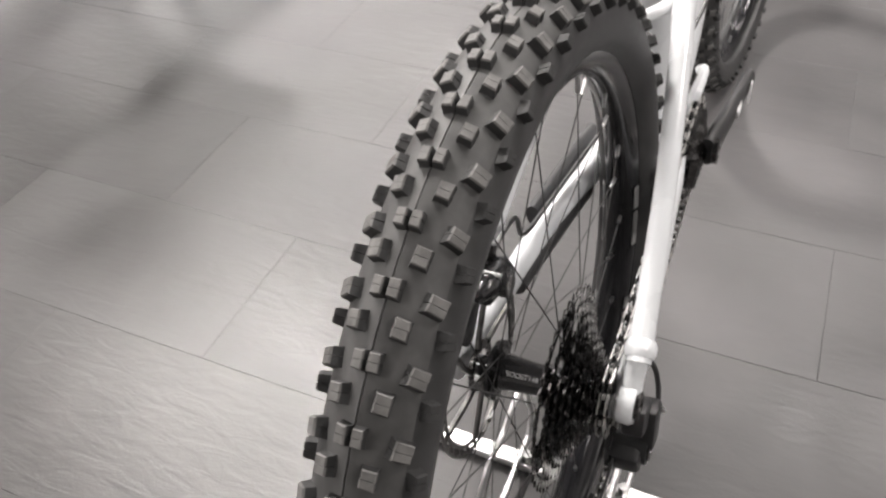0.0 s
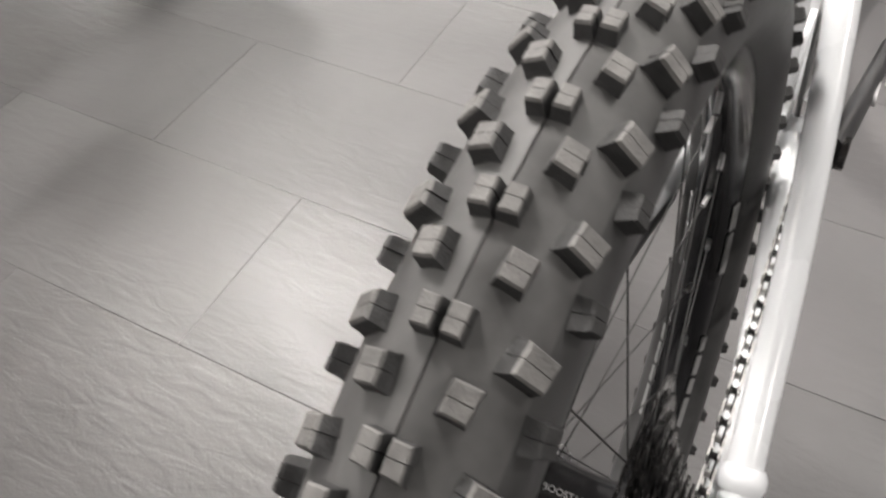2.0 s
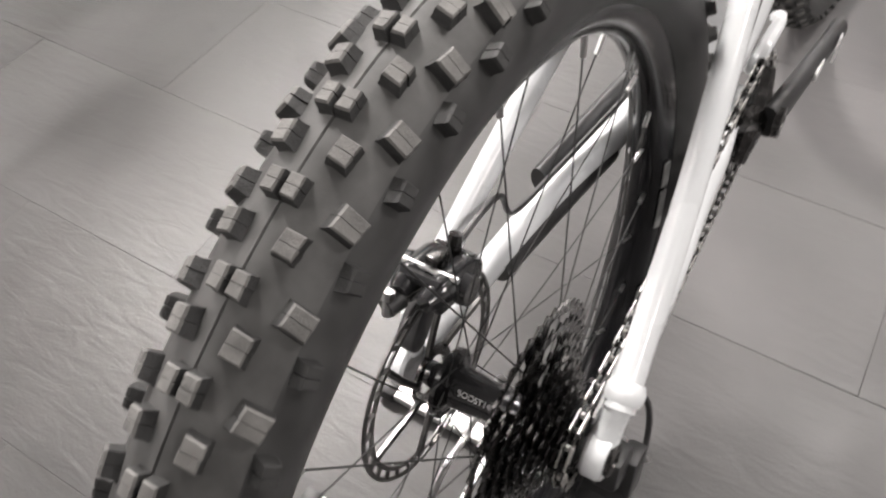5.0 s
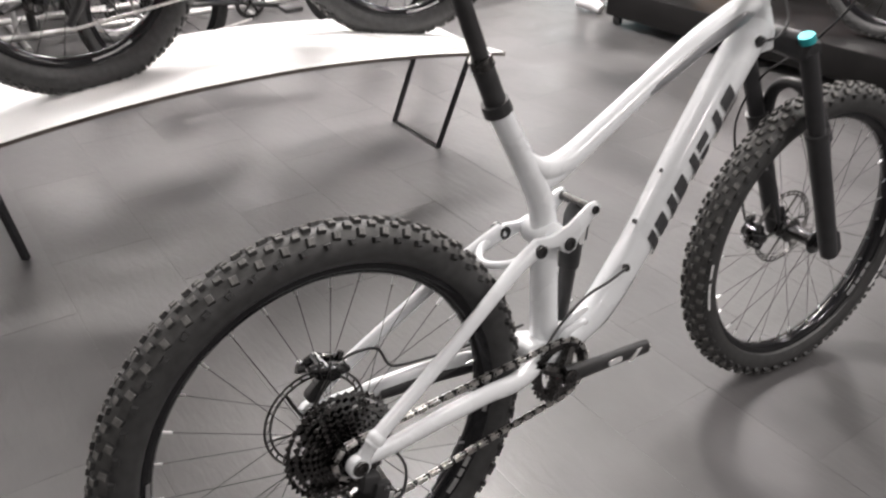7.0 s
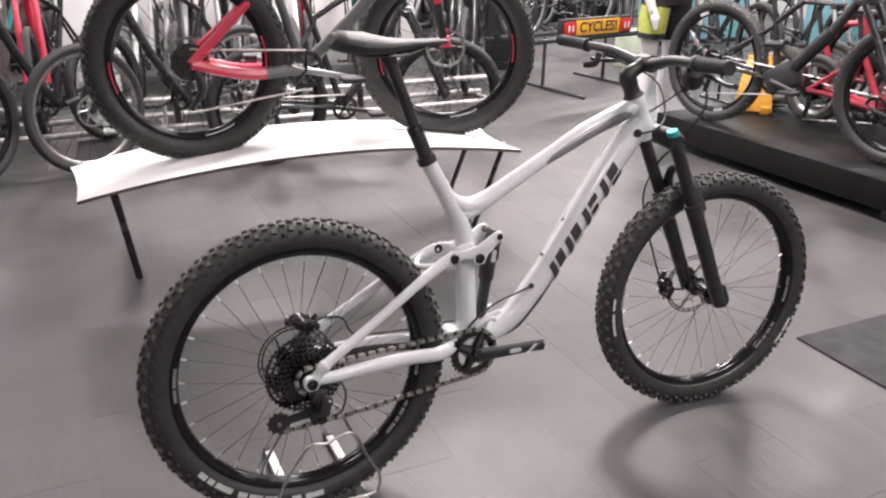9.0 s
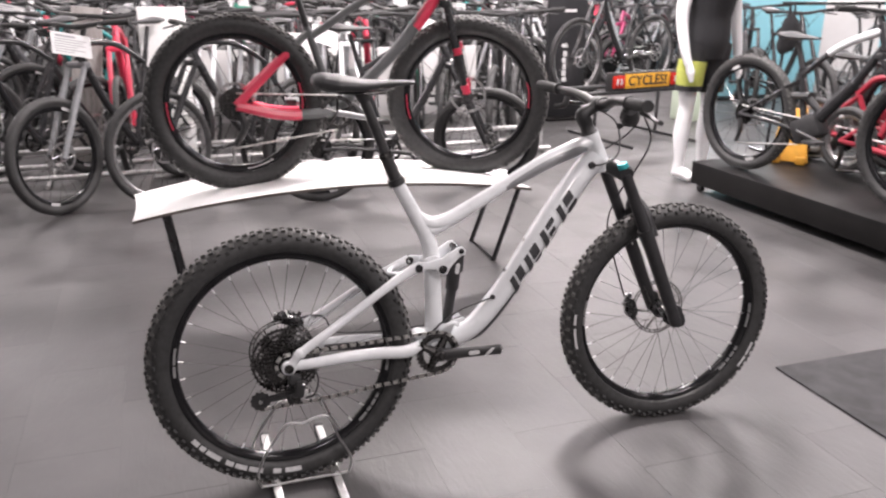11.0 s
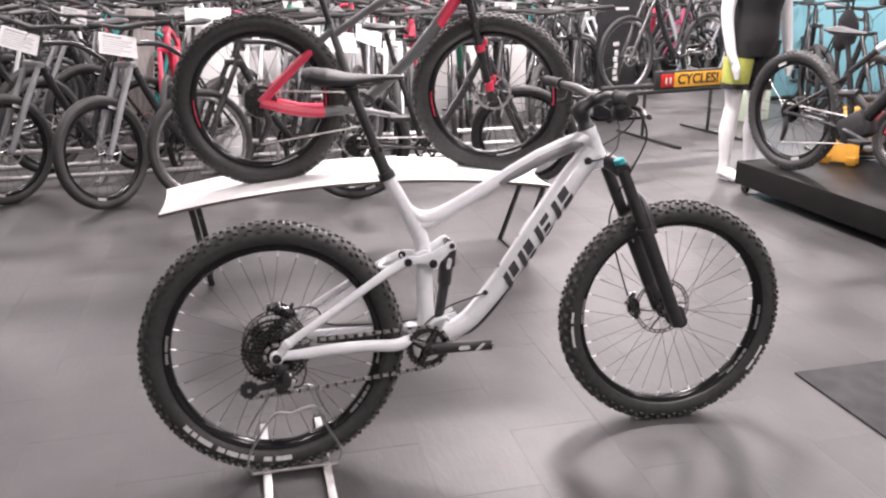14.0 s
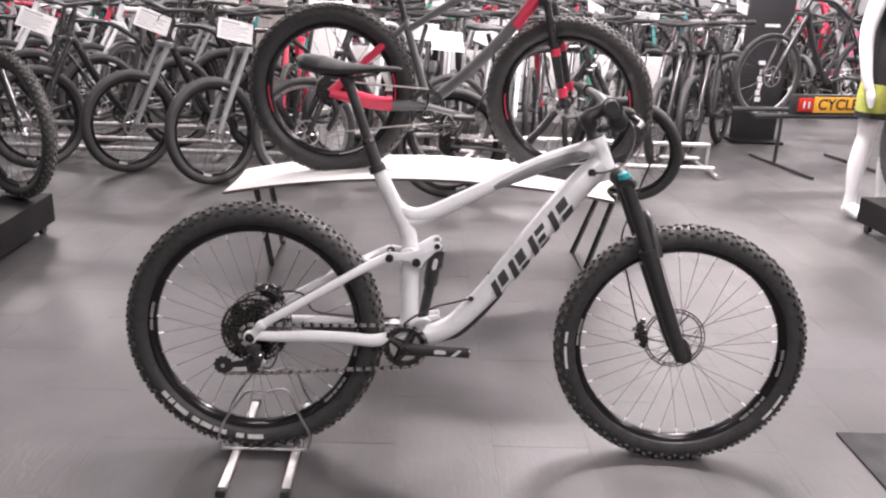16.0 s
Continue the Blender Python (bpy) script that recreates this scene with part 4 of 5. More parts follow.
part("steerer", rod((HEAD_T, HEAD_T + STEER_U * 0.008, HEAD_T + STEER_U * 0.035), [0.027, 0.021, 0.0185], 18), BLACK, hero, "black headset spacers", xf=STEER)
s0 = HEAD_T + STEER_U * 0.052
clamp = Vector((0.938, 0, 0.996))
stm = part("stem", curve_tube((s0 - STEER_U * 0.022, s0 + STEER_U * 0.004, s0.lerp(clamp, 0.5) + Vector((0, 0, 0.004)), clamp), [0.0215, 0.0225, 0.017, 0.019], 16, 4, 0.95), BLACK, hero, "short black stem", xf=STEER)
part("face_plate", rod((clamp + Vector((0.006, -0.025, 0)), clamp + Vector((0.006, 0.025, 0))), 0.022, 16), BLACK, stm, xf=STEER)
bar = [clamp + Vector(v) for v in ((-0.040, -0.372, 0.030), (-0.026, -0.24, 0.026), (-0.012, -0.13, 0.020), (0, -0.05, 0.003), (0, 0, 0), (0, 0.05, 0.003), (-0.012, 0.13, 0.020), (-0.026, 0.24, 0.026), (-0.040, 0.372, 0.030))]
part("handlebar", curve_tube(bar, [0.0111, 0.0111, 0.0125, 0.0158, 0.0158, 0.0158, 0.0125, 0.0111, 0.0111], 14, 5), BLACK, hero, "wide black riser handlebar", xf=STEER)
for s in (-1, 1):
    a, b = clamp + Vector((-0.0265, s * 0.245, 0.026)), clamp + Vector((-0.0405, s * 0.376, 0.030))
    g = part("grip", rod([a.lerp(b, k / 12) for k in range(13)], [0.0165 if k % 2 else 0.0155 for k in range(13)], 16), GRIP, hero, "black rubber grip", xf=STEER)
    part("lock_ring", rod((a.lerp(b, -0.03), a.lerp(b, 0.05)), 0.0185, 16), BLACK, g, xf=STEER)
    bl = part("brake_master", curve_tube([clamp + Vector(v) for v in ((0.004, s * 0.20, 0.010), (0.028, s * 0.185, 0.004), (0.040, s * 0.15, -0.002))], [0.012, 0.013, 0.010], 12, 4), BLACK, hero, xf=STEER)
    part("brake_lever", curve_tube([clamp + Vector(v) for v in ((0.034, s * 0.185, -0.004), (0.055, s * 0.215, -0.016), (0.040, s * 0.27, -0.022), (0.030, s * 0.315, -0.020))], [0.008, 0.007, 0.0055, 0.006], 10, 4, 1.3), BLACK, bl, xf=STEER)
shf = part("shifter", curve_tube([clamp + Vector(v) for v in ((-0.012, -0.225, 0.008), (0.000, -0.20, -0.016), (0.012, -0.165, -0.022))], [0.020, 0.027, 0.018], 12, 4), BLACK, hero, "black gear shifter", xf=STEER)
part("thumb_lever", curve_tube([clamp + Vector(v) for v in ((-0.005, -0.205, -0.02), (-0.03, -0.22, -0.034), (-0.045, -0.235, -0.034))], [0.006, 0.006, 0.008], 8, 3), BLACK, shf, xf=STEER)
part("dropper_remote", curve_tube([clamp + Vector(v) for v in ((-0.012, 0.205, 0.004), (-0.025, 0.20, -0.02), (-0.045, 0.225, -0.026))], [0.010, 0.009, 0.008], 10, 3), BLACK, hero, xf=STEER)
# hoses and cables
part("rear_brake_hose", curve_tube([(0.975, 0.15, 0.99), (1.03, 0.06, 0.94), (1.00, -0.02, 0.86), (0.945, -0.042, 0.830), (0.905, -0.036, 0.824)], 0.0026, 7, 6), BLACK, hero)
part("shift_cable", curve_tube([(0.955, -0.15, 0.975), (1.02, -0.09, 0.955), (1.03, 0.0, 0.90), (0.96, 0.045, 0.845), (0.905, 0.036, 0.825)], 0.0024, 7, 6), BLACK, hero)
part("front_brake_hose", curve_tube([(0.985, -0.155, 0.99), (1.035, -0.13, 0.90), (1.035, -0.05, 0.80), (1.045, 0.05, 0.72), (1.03, 0.088, 0.62), (1.06, 0.090, 0.50), (1.095, 0.080, 0.375)], 0.0026, 7, 6), BLACK, hero)
part("shock_hose", curve_tube([(0.596, -0.034, 0.464), (0.55, -0.036, 0.452), (0.50, -0.03, 0.436), (0.44, -0.034, 0.405), (0.40, -0.038, 0.372)], 0.0026, 7, 6), BLACK, hero)
part("stay_hose", curve_tube([(0.41, 0.036, 0.38), (0.33, 0.05, 0.372), (0.22, 0.062, 0.374), (0.15, 0.066, 0.385), (0.125, 0.062, 0.43), (0.085, 0.06, 0.442), (0.05, 0.062, 0.435)], 0.0026, 7, 6), BLACK, hero)
# brakes
def caliper(name, c, along_d, out_d, label, xf=None):
    """Two rounded halves over the disc, ribs, pad axle, hose bolt and mounting ears."""
    c, d, o = Vector(c), Vector(along_d).normalized(), Vector(out_d).normalized()
    yv = Vector((0, 1, 0))
    bm = bmesh.new()
    for s in (-1, 1):
        tube(bm, smooth_path((c - d * 0.034 + yv * s * 0.011, c - d * 0.018 + yv * s * 0.013 + o * 0.003, c + d * 0.016 + yv * s * 0.013 + o * 0.003, c + d * 0.034 + yv * s * 0.011), 4), [0.007, 0.0118, 0.0125, 0.007], 14)
        block(bm, c + yv * s * 0.0125 - o * 0.004, (0.046, 0.013, 0.020), 0.003, Matrix.Rotation(math.atan2(-d.z, d.x), 3, "Y"))
    for k in (-0.022, 0.0, 0.022):
        tube(bm, (c + d * k - yv * 0.016 + o * 0.010, c + d * k + yv * 0.016 + o * 0.010), 0.0052, 8)
    body = part(name, bm, GLOSS_BLACK, hero, label, xf=xf)
    for s in (-1, 1):
        part("piston_cap", rod((c + yv * s * 0.022, c + yv * s * 0.029), [0.0125, 0.0115], 16), GLOSS_BLACK, body, xf=xf)
        part("mounting_ear", rod((c + d * s * 0.030 - o * 0.006 + yv * 0.012, c + d * s * 0.042 - o * 0.010 + yv * 0.014), [0.009, 0.0075], 10), BLACK, body, xf=xf)
        part("mounting_bolt", rod((c + d * s * 0.040 - o * 0.016 + yv * 0.014, c + d * s * 0.040 + o * 0.004 + yv * 0.014), 0.0046, 8), STEEL, body, "bright bolt", xf=xf)
    part("hose_bolt", rod((c + d * 0.020 + o * 0.010, c + d * 0.022 + o * 0.026), [0.0068, 0.0055], 8), DARK_STEEL, body, xf=xf)
    part("pad_axle", rod((c - d * 0.012 - yv * 0.024 + o * 0.013, c - d * 0.012 + yv * 0.024 + o * 0.013), 0.0024, 6), STEEL, body, xf=xf)
    part("pad_fin", block(bmesh.new(), c - d * 0.002 + o * 0.018, (0.020, 0.010, 0.010), 0.002, Matrix.Rotation(math.atan2(-d.z, d.x), 3, "Y")), DARK_STEEL, body, xf=xf)
    return body


cal = caliper("rear_caliper", (0.028, 0.059, 0.438), (0.94, 0, -0.34), (0.34, 0, 0.94), "black rear brake caliper")
part("caliper_mount", plate(capsule_outline((0.005, 0.385), (0.05, 0.425), 0.012, 0.010), 0.066, 0.082, 0.002), BLACK, cal)
caliper("front_caliper", (1.104, 0.059, 0.340), (-0.2, 0, 0.98), (-0.98, 0, -0.2), "black front brake caliper", STEER)
# drive: cassette, chain, ring, cranks, derailleur
for k in range(11):
    t_n = (46, 40, 34, 30, 26, 23, 20, 17, 15, 13, 11)[k]
    r = t_n * 0.0127 / (2 * math.pi)
    y = -0.026 - 0.0041 * k
    bm = bmesh.new()
    n = t_n * 2
    radii = (lambda j: r + (0.003 if j % 2 else -0.0025), lambda j: max(0.0165, r - 0.008), lambda j: 0.016, lambda j: 0.012)
    sides = [[[bm.verts.new((f(j) * math.sin(2 * math.pi * j / n), yy, ZA + f(j) * math.cos(2 * math.pi * j / n))) for j in range(n)] for f in radii] for yy in (y, y - 0.0016)]
    for j in range(n):
        i = (j + 1) % n
        for lay in sides:
            bm.faces.new((lay[0][j], lay[0][i], lay[1][i], lay[1][j]))
            bm.faces.new((lay[2][j], lay[2][i], lay[3][i], lay[3][j]))
            # arms of the carrier between the windows
            if r < 0.03 or (j * 7 / n + 0.3 * k) % 1.0 < 0.42:
                bm.faces.new((lay[1][j], lay[1][i], lay[2][i], lay[2][j]))
        for q in (0, 1):
            bm.faces.new((sides[0][q][j], sides[0][q][i], sides[1][q][i], sides[1][q][j]))
    if k == 0:
        cass = part("cassette", rod(((0, -0.022, ZA), (0, -0.070, ZA)), 0.018, 16), DARK_STEEL, hero, "dark cassette of many toothed sprockets")
    part("sprocket", bm, DARK_STEEL, cass, smooth=False)
RX, RZ, RR = 0.42, 0.326, 0.061
bm = bmesh.new()
n = 60
loops = []
for y in (-0.0525, -0.0555):
    loops.append(([bm.verts.new((RX + (RR + (0.0035 if (j // 1) % 2 else -0.003)) * math.sin(2 * math.pi * j / n), y, RZ + (RR + (0.0035 if j % 2 else -0.003)) * math.cos(2 * math.pi * j / n))) for j in range(n)],
                  [bm.verts.new((RX + (RR - 0.019) * math.sin(2 * math.pi * j / n), y, RZ + (RR - 0.019) * math.cos(2 * math.pi * j / n))) for j in range(n)]))
for j in range(n):
    i = (j + 1) % n
    for o, q in loops:
        bm.faces.new((o[j], o[i], q[i], q[j]))
    for w in (0, 1):
        bm.faces.new((loops[0][w][j], loops[0][w][i], loops[1][w][i], loops[1][w][j]))
crk = part("crank_arm", curve_tube(((RX - 0.004, -0.073, RZ), (RX + 0.05, -0.080, RZ + 0.001), (RX + 0.14, -0.090, RZ + 0.001), (0.595, -0.094, RZ + 0.001)), [0.0195, 0.0165, 0.0145, 0.0150], 14, 5, 0.62), BLACK, hero, "black alloy crank arm without pedal")
part("crank_cap", bolt((RX, -0.084, RZ), 0.016, 0.003, -1), DARK_STEEL, crk)
part("crank_decal", plate(capsule_outline((RX + 0.085, RZ + 0.001), (RX + 0.107, RZ + 0.001), 0.0055, 0.0055), -0.0965, -0.0935, 0), LETTER_WHITE, crk, "pale printed mark")
part("crank_decal", plate([(0.545, RZ - 0.008), (0.565, RZ + 0.010), (0.575, RZ + 0.010), (0.556, RZ - 0.008)], -0.103, -0.1005, 0), LETTER_WHITE, crk)
part("pedal_boss", bolt((0.592, -0.098, RZ + 0.001), 0.009, 0.003, -1), STEEL, crk)
part("crank_arm", curve_tube(((RX, 0.073, RZ), (RX - 0.06, 0.082, RZ), (RX - 0.172, 0.094, RZ - 0.002)), [0.0195, 0.0155, 0.015], 14, 5, 0.62), BLACK, hero, "black alloy crank arm without pedal")
ring = part("chainring", bm, DARK_STEEL, hero, "dark toothed chainring", smooth=False)
for k in range(4):
    a = 2 * math.pi * k / 4 + 0.5
    part("spider_arm", rod(((RX, -0.058, RZ), (RX + 0.049 * math.sin(a), -0.055, RZ + 0.049 * math.cos(a))), [0.016, 0.010], 8), DARK_STEEL, ring)
part("chain_guide", curve_tube([(0.425, -0.045, 0.372), (0.440, -0.052, 0.398), (0.470, -0.054, 0.407), (0.485, -0.046, 0.398)], [0.008, 0.007, 0.006, 0.006], 8, 4), WHITE_PAINT, hero)
# derailleur
UP, LOW = Vector((0.012, -0.0665, 0.270)), Vector((-0.078, -0.0665, 0.262))
bm = bmesh.new()
block(bm, (0.012, -0.088, 0.318), (0.030, 0.022, 0.030), 0.005, Matrix.Rotation(0.3, 3, "Y"))
block(bm, (0.024, -0.098, 0.294), (0.026, 0.016, 0.046), 0.004, Matrix.Rotation(0.25, 3, "Y"))
block(bm, (0.010, -0.082, 0.268), (0.040, 0.030, 0.030), 0.006, Matrix.Rotation(-0.2, 3, "Y"))
der = part("derailleur", bm, BLACK, hero, "black rear derailleur")
part("clutch_cover", rod(((0.014, -0.068, 0.270), (0.014, -0.101, 0.270)), 0.017, 16), BLACK, der)
part("hanger", plate(capsule_outline((0.004, 0.335), (0.012, 0.316), 0.012, 0.009), -0.082, -0.076, 0.001), BLACK, der)
part("cable_arm", block(bmesh.new(), (0.034, -0.101, 0.277), (0.010, 0.006, 0.034), 0.002, Matrix.Rotation(0.5, 3, "Y")), ALLOY, der)
part("barrel", rod(((0.030, -0.098, 0.300), (0.048, -0.098, 0.283)), 0.0045, 10), DARK_STEEL, der)
for y in (-0.0600, -0.0730):
    part("cage_plate", plate(capsule_outline((UP.x, UP.z), (LOW.x, LOW.z), 0.0075, 0.006), y - 0.001, y + 0.001, 0), BLACK, der)
for c, r in ((UP, 0.022), (LOW, 0.025)):
    bm = bmesh.new()
    n = 22
    rim_l = []
    for y in (-0.0022, 0.0022):
        rim_l.append([bm.verts.new(c + Vector(((r + (0.0035 if j % 2 else -0.002)) * math.sin(2 * math.pi * j / n), y, (r + (0.0035 if j % 2 else -0.002)) * math.cos(2 * math.pi * j / n)))) for j in range(n)])
    bm.faces.new(rim_l[0])
    bm.faces.new(rim_l[1])
    for j in range(n):
        bm.faces.new((rim_l[0][j], rim_l[0][(j + 1) % n], rim_l[1][(j + 1) % n], rim_l[1][j]))
    part("jockey_wheel", bm, BLACK, der, smooth=False)
for c in (UP, LOW):
    part("pulley_bolt", bolt((c.x, -0.0750, c.z), 0.0055, 0.002, -1), STEEL, der)
part("clutch_ring", bolt((0.014, -0.1015, 0.270), 0.0125, 0.002, -1), DARK_STEEL, der)
part("limit_screw", rod(((0.030, -0.104, 0.305), (0.033, -0.109, 0.310)), 0.003, 6), STEEL, der)
part("shift_housing", curve_tube([(0.06, -0.07, 0.355), (0.075, -0.09, 0.315), (0.062, -0.098, 0.275), (0.038, -0.096, 0.266)], 0.0026, 7, 6), BLACK, hero)
# chain of separate outer and inner links
cp = [Vector((-0.078, -0.0665, 0.262 - 0.025)), Vector((0.10, -0.0625, 0.2425)), Vector((0.25, -0.0580, 0.254)), Vector((RX, -0.054, RZ - RR))]
loop = smooth_path(cp, 12)
loop += [Vector((RX + RR * math.sin(a), -0.054, RZ + RR * math.cos(a))) for a in np.linspace(math.pi, 0, 16)[1:]]
loop += [Vector((RX, -0.054, RZ + RR)).lerp(Vector((0.0, -0.0670, ZA + 0.031)), k / 24) for k in range(1, 25)]
loop += [Vector((0.031 * math.sin(a), -0.0670, ZA + 0.031 * math.cos(a))) for a in np.linspace(0, -math.pi, 12)[1:]]
loop += [Vector((0, -0.0670, ZA - 0.031)).lerp(Vector((0.02, -0.0668, UP.z + 0.015)), k / 3) for k in range(1, 4)]
bm = bmesh.new()
acc, last = 0.0, 0
walkp = [loop[0]]
for p, q in zip(loop, loop[1:]):
    d = (q - p).length
    while acc + d >= 0.0127:
        k = (0.0127 - acc) / d
        p = p.lerp(q, k)
        walkp.append(p.copy())
        d = (q - p).length
        acc = 0.0
    acc += d
for k, (p, q) in enumerate(zip(walkp, walkp[1:])):
    w = 0.0032 if k % 2 else 0.0022
    d = (q - p).normalized()
    ang = math.atan2(-d.z, d.x)
    made = len(bm.faces)
    for s in (-1, 1):
        block(bm, (p + q) / 2 + Vector((0, s * w, 0)), (0.0180, 0.0012, 0.0084 if k % 2 else 0.0066), rot=Matrix.Rotation(ang, 3, "Y"))
    tube(bm, (p + Vector((0, -0.0042, 0)), p + Vector((0, 0.0042, 0))), 0.0026, 6)
    bm.faces.ensure_lookup_table()
    for f in bm.faces[made:]:
        f.material_index = 0 if k % 2 else 1
chn = part("chain", bm, [CHAIN_STEEL, DARK_STEEL], hero, "oily steel chain", smooth=False)
chn["kind"] = "stuff"


# ---- wheel stand under the rear tyre ----
def wheel_stand():
    root = thing("bike_wheel_stand", pose(0, 0, 0), "low galvanised steel stand gripping the rear tyre", "bike stand")
    for x in (-0.050, 0.117):
        lg = part("foot_bar", block(bmesh.new(), (x, -0.005, 0.0125), (0.022, 0.46, 0.013), 0.002), ALLOY, root)
        for y in (-0.245, 0.235):
            part("end_cap", block(bmesh.new(), (x, y, 0.0115), (0.026, 0.022, 0.019), 0.003), BLACK, lg, "black plastic end cap")
        for y in (-0.052, 0.075):
            part("bolt", rod(((x, y, 0.018), (x, y, 0.034)), 0.006, 10), STEEL, lg)
    for y, s in ((-0.055, -1), (0.085, 1)):
        part("cross_bar", rod(((-0.092, y, 0.024), (0.150, y, 0.024)), 0.0045, 10), STEEL, root)
        part("wire_hoop", curve_tube([(-0.09, y, 0.024), (-0.098, y, 0.06), (-0.080, y + s * -0.004, 0.11), (-0.03, y + s * -0.006, 0.185), (-0.005, y + s * -0.006, 0.203), (0.03, y + s * -0.006, 0.198), (0.06, y + s * -0.006, 0.208), (0.098, y + s * -0.006, 0.205), (0.125, y + s * -0.004, 0.14), (0.158, y, 0.07), (0.150, y, 0.024)], 0.0036, 10, 5), STEEL, root)
    return root


wheel_stand()


# ---- the white arched bench with the red and grey bike ----
def bench():
    root = thing("display_bench", pose(0, 0, 0), "white arched plywood display bench on dark steel legs", "bench")
    bm = bmesh.new()
    nx, ny = 36, 6
    grid = {}
    for k, th in ((0, 0.0), (1, -0.012)):
        for i in range(nx + 1):
            for j in range(ny + 1):
                v = j / ny
                bow = 4 * v * (1 - v)
                x0, x1 = -0.412 + 0.012 * bow, 1.268 + (1.455 - 1.268) * v - 0.05 * bow
                x = x0 + (x1 - x0) * i / nx
                y = (1.41 - 0.125 * (x + 0.41)) * (1 - v) + 1.90 * v
                z = LIFT + (0.488 - 0.117 * ((x - 0.62) / 1.03) ** 2) * (1 - v) + (0.460 - 0.105 * ((x - 0.5) / 0.93) ** 2) * v
                grid[k, i, j] = bm.verts.new((x, y, z + th))
    for i in range(nx):
        for j in range(ny):
            bm.faces.new((grid[0, i, j], grid[0, i + 1, j], grid[0, i + 1, j + 1], grid[0, i, j + 1]))
            bm.faces.new((grid[1, i, j], grid[1, i, j + 1], grid[1, i + 1, j + 1], grid[1, i + 1, j]))
    for i in range(nx):
        for j in (0, ny):
            bm.faces.new((grid[0, i, j], grid[1, i, j], grid[1, i + 1, j], grid[0, i + 1, j])).material_index = 1
    for j in range(ny):
        for i in (0, nx):
            bm.faces.new((grid[0, i, j], grid[0, i, j + 1], grid[1, i, j + 1], grid[1, i, j])).material_index = 1
    part("top", bm, [BENCH_WHITE, DARK_EDGE], root)
    for xf, near, far in ((1.24, (1.33, 1.45), (1.36, 1.82)), (-0.23, (-0.287, 1.50), (-0.29, 1.83))):
        for (xt, yt), yf in ((near, 1.543), (far, 1.857)):
            v = (yt - 1.41 + 0.125 * (xt + 0.41)) / (1.90 - 1.41 + 0.125 * (xt + 0.41))
            zt = LIFT + (0.488 - 0.117 * ((xt - 0.62) / 1.03) ** 2) * (1 - v) + (0.460 - 0.105 * ((xt - 0.5) / 0.93) ** 2) * v - 0.008
            part("leg", rod(((xf, yf, 0.0), (xt, yt, zt)), 0.0135, 4), DARK_PAINT, root, smooth=False)
        part("tie_bar", rod(((xf, 1.545, 0.006), (xf, 1.855, 0.006)), 0.0045, 6), DARK_PAINT, root)
    return root


bench()
simple_bike(pose(0.045, 1.61, 0.424 + LIFT, 0, 0.6, -3), "grey and red hardtail mountain bike standing on a white bench", GREY_PAINT, RED, R=0.378, tyre_w=0.080, base=1.045,
            group="", knobs=True, drop=-0.02, rims=RIM_BLACK, stay=1.9, stay_at=0.06, seat_at=(0.312, 0, 0.70), post=0.19, heads=((0.870, 0, 0.945), (0.913, 0, 0.835)), steer=-20, saddle=RED, forks=DARK_PAINT, accent=RED)

# ---- floor mat, podiums, mannequin, sign ----
mt = finish("door_mat", block(bmesh.new(), (2.78, -0.86, 0.004), (2.0, 2.0, 0.007), 0.002), MAT)
tagged(mt, "flat dark grey ribbed floor mat on the tiles", "mat")


def podium(name, x0, y0, sx, sy, turn, label):
    root = thing(name, pose(x0, y0, 0, 0, 0, turn), label, "podium")
    part("deck", block(bmesh.new(), (sx / 2, -sy / 2, 0.1275), (sx, sy, 0.145), 0.006), PODIUM, root)
    for a in (0.05, sx - 0.05):
        for b in (0.05, sy / 2, sy - 0.05):
            cs = part("castor", rod(((a - 0.012, -b, 0.027), (a + 0.012, -b, 0.027)), 0.027, 16), BLACK, root)
            part("fork", block(bmesh.new(), (a, -b, 0.046), (0.032, 0.03, 0.03), 0.003), DARK_STEEL, cs)
    return root


podium("display_podium", 3.01, 2.45, 1.5, 3.2, 3.0, "low matt black display podium on castors")
podium("display_podium", -2.60, 1.95, 1.2, 1.5, 0.5, "low matt black display podium on castors")
simple_bike(parked(3.34, 1.06, -80.8, 0.2, 1.12), "white and black full-suspension electric mountain bike on a black podium", DARK_PAINT, DARK_PAINT, R=0.355, tyre_w=0.06, base=1.12, knobs=True, group="", seat_mat=DARK_PAINT, motor=True, nose=WHITE_PAINT, seat_at=(0.35, 0, 0.66), post=0.14, heads=((0.80, 0, 0.93), (0.852, 0, 0.80)))
simple_bike(parked(4.22, 0.75, -80, 0.2, 1.06), "black mountain bike standing on a black podium", DARK_PAINT, DARK_PAINT, R=0.345, tyre_w=0.055, base=1.06, group="")
for kx, ky, kh in ((3.80, 1.10, -84), (4.02, 1.52, -76), (4.42, 1.48, -80)):
    simple_bike(parked(kx, ky, kh, 0.2, 0.80), "small orange-red child's bicycle standing on a black podium", ORANGE_RED, ORANGE_RED, R=0.205, tyre_w=0.045, base=0.80, drop=0.36, stay=1.3, group="bikes on the podium", rims=STEEL)
simple_bike(parked(-1.52, 1.86, -35, 0.2, 1.06), "black mountain bike standing on a black podium", DARK_PAINT, DARK_PAINT, R=0.355, tyre_w=0.058, knobs=True, group="")


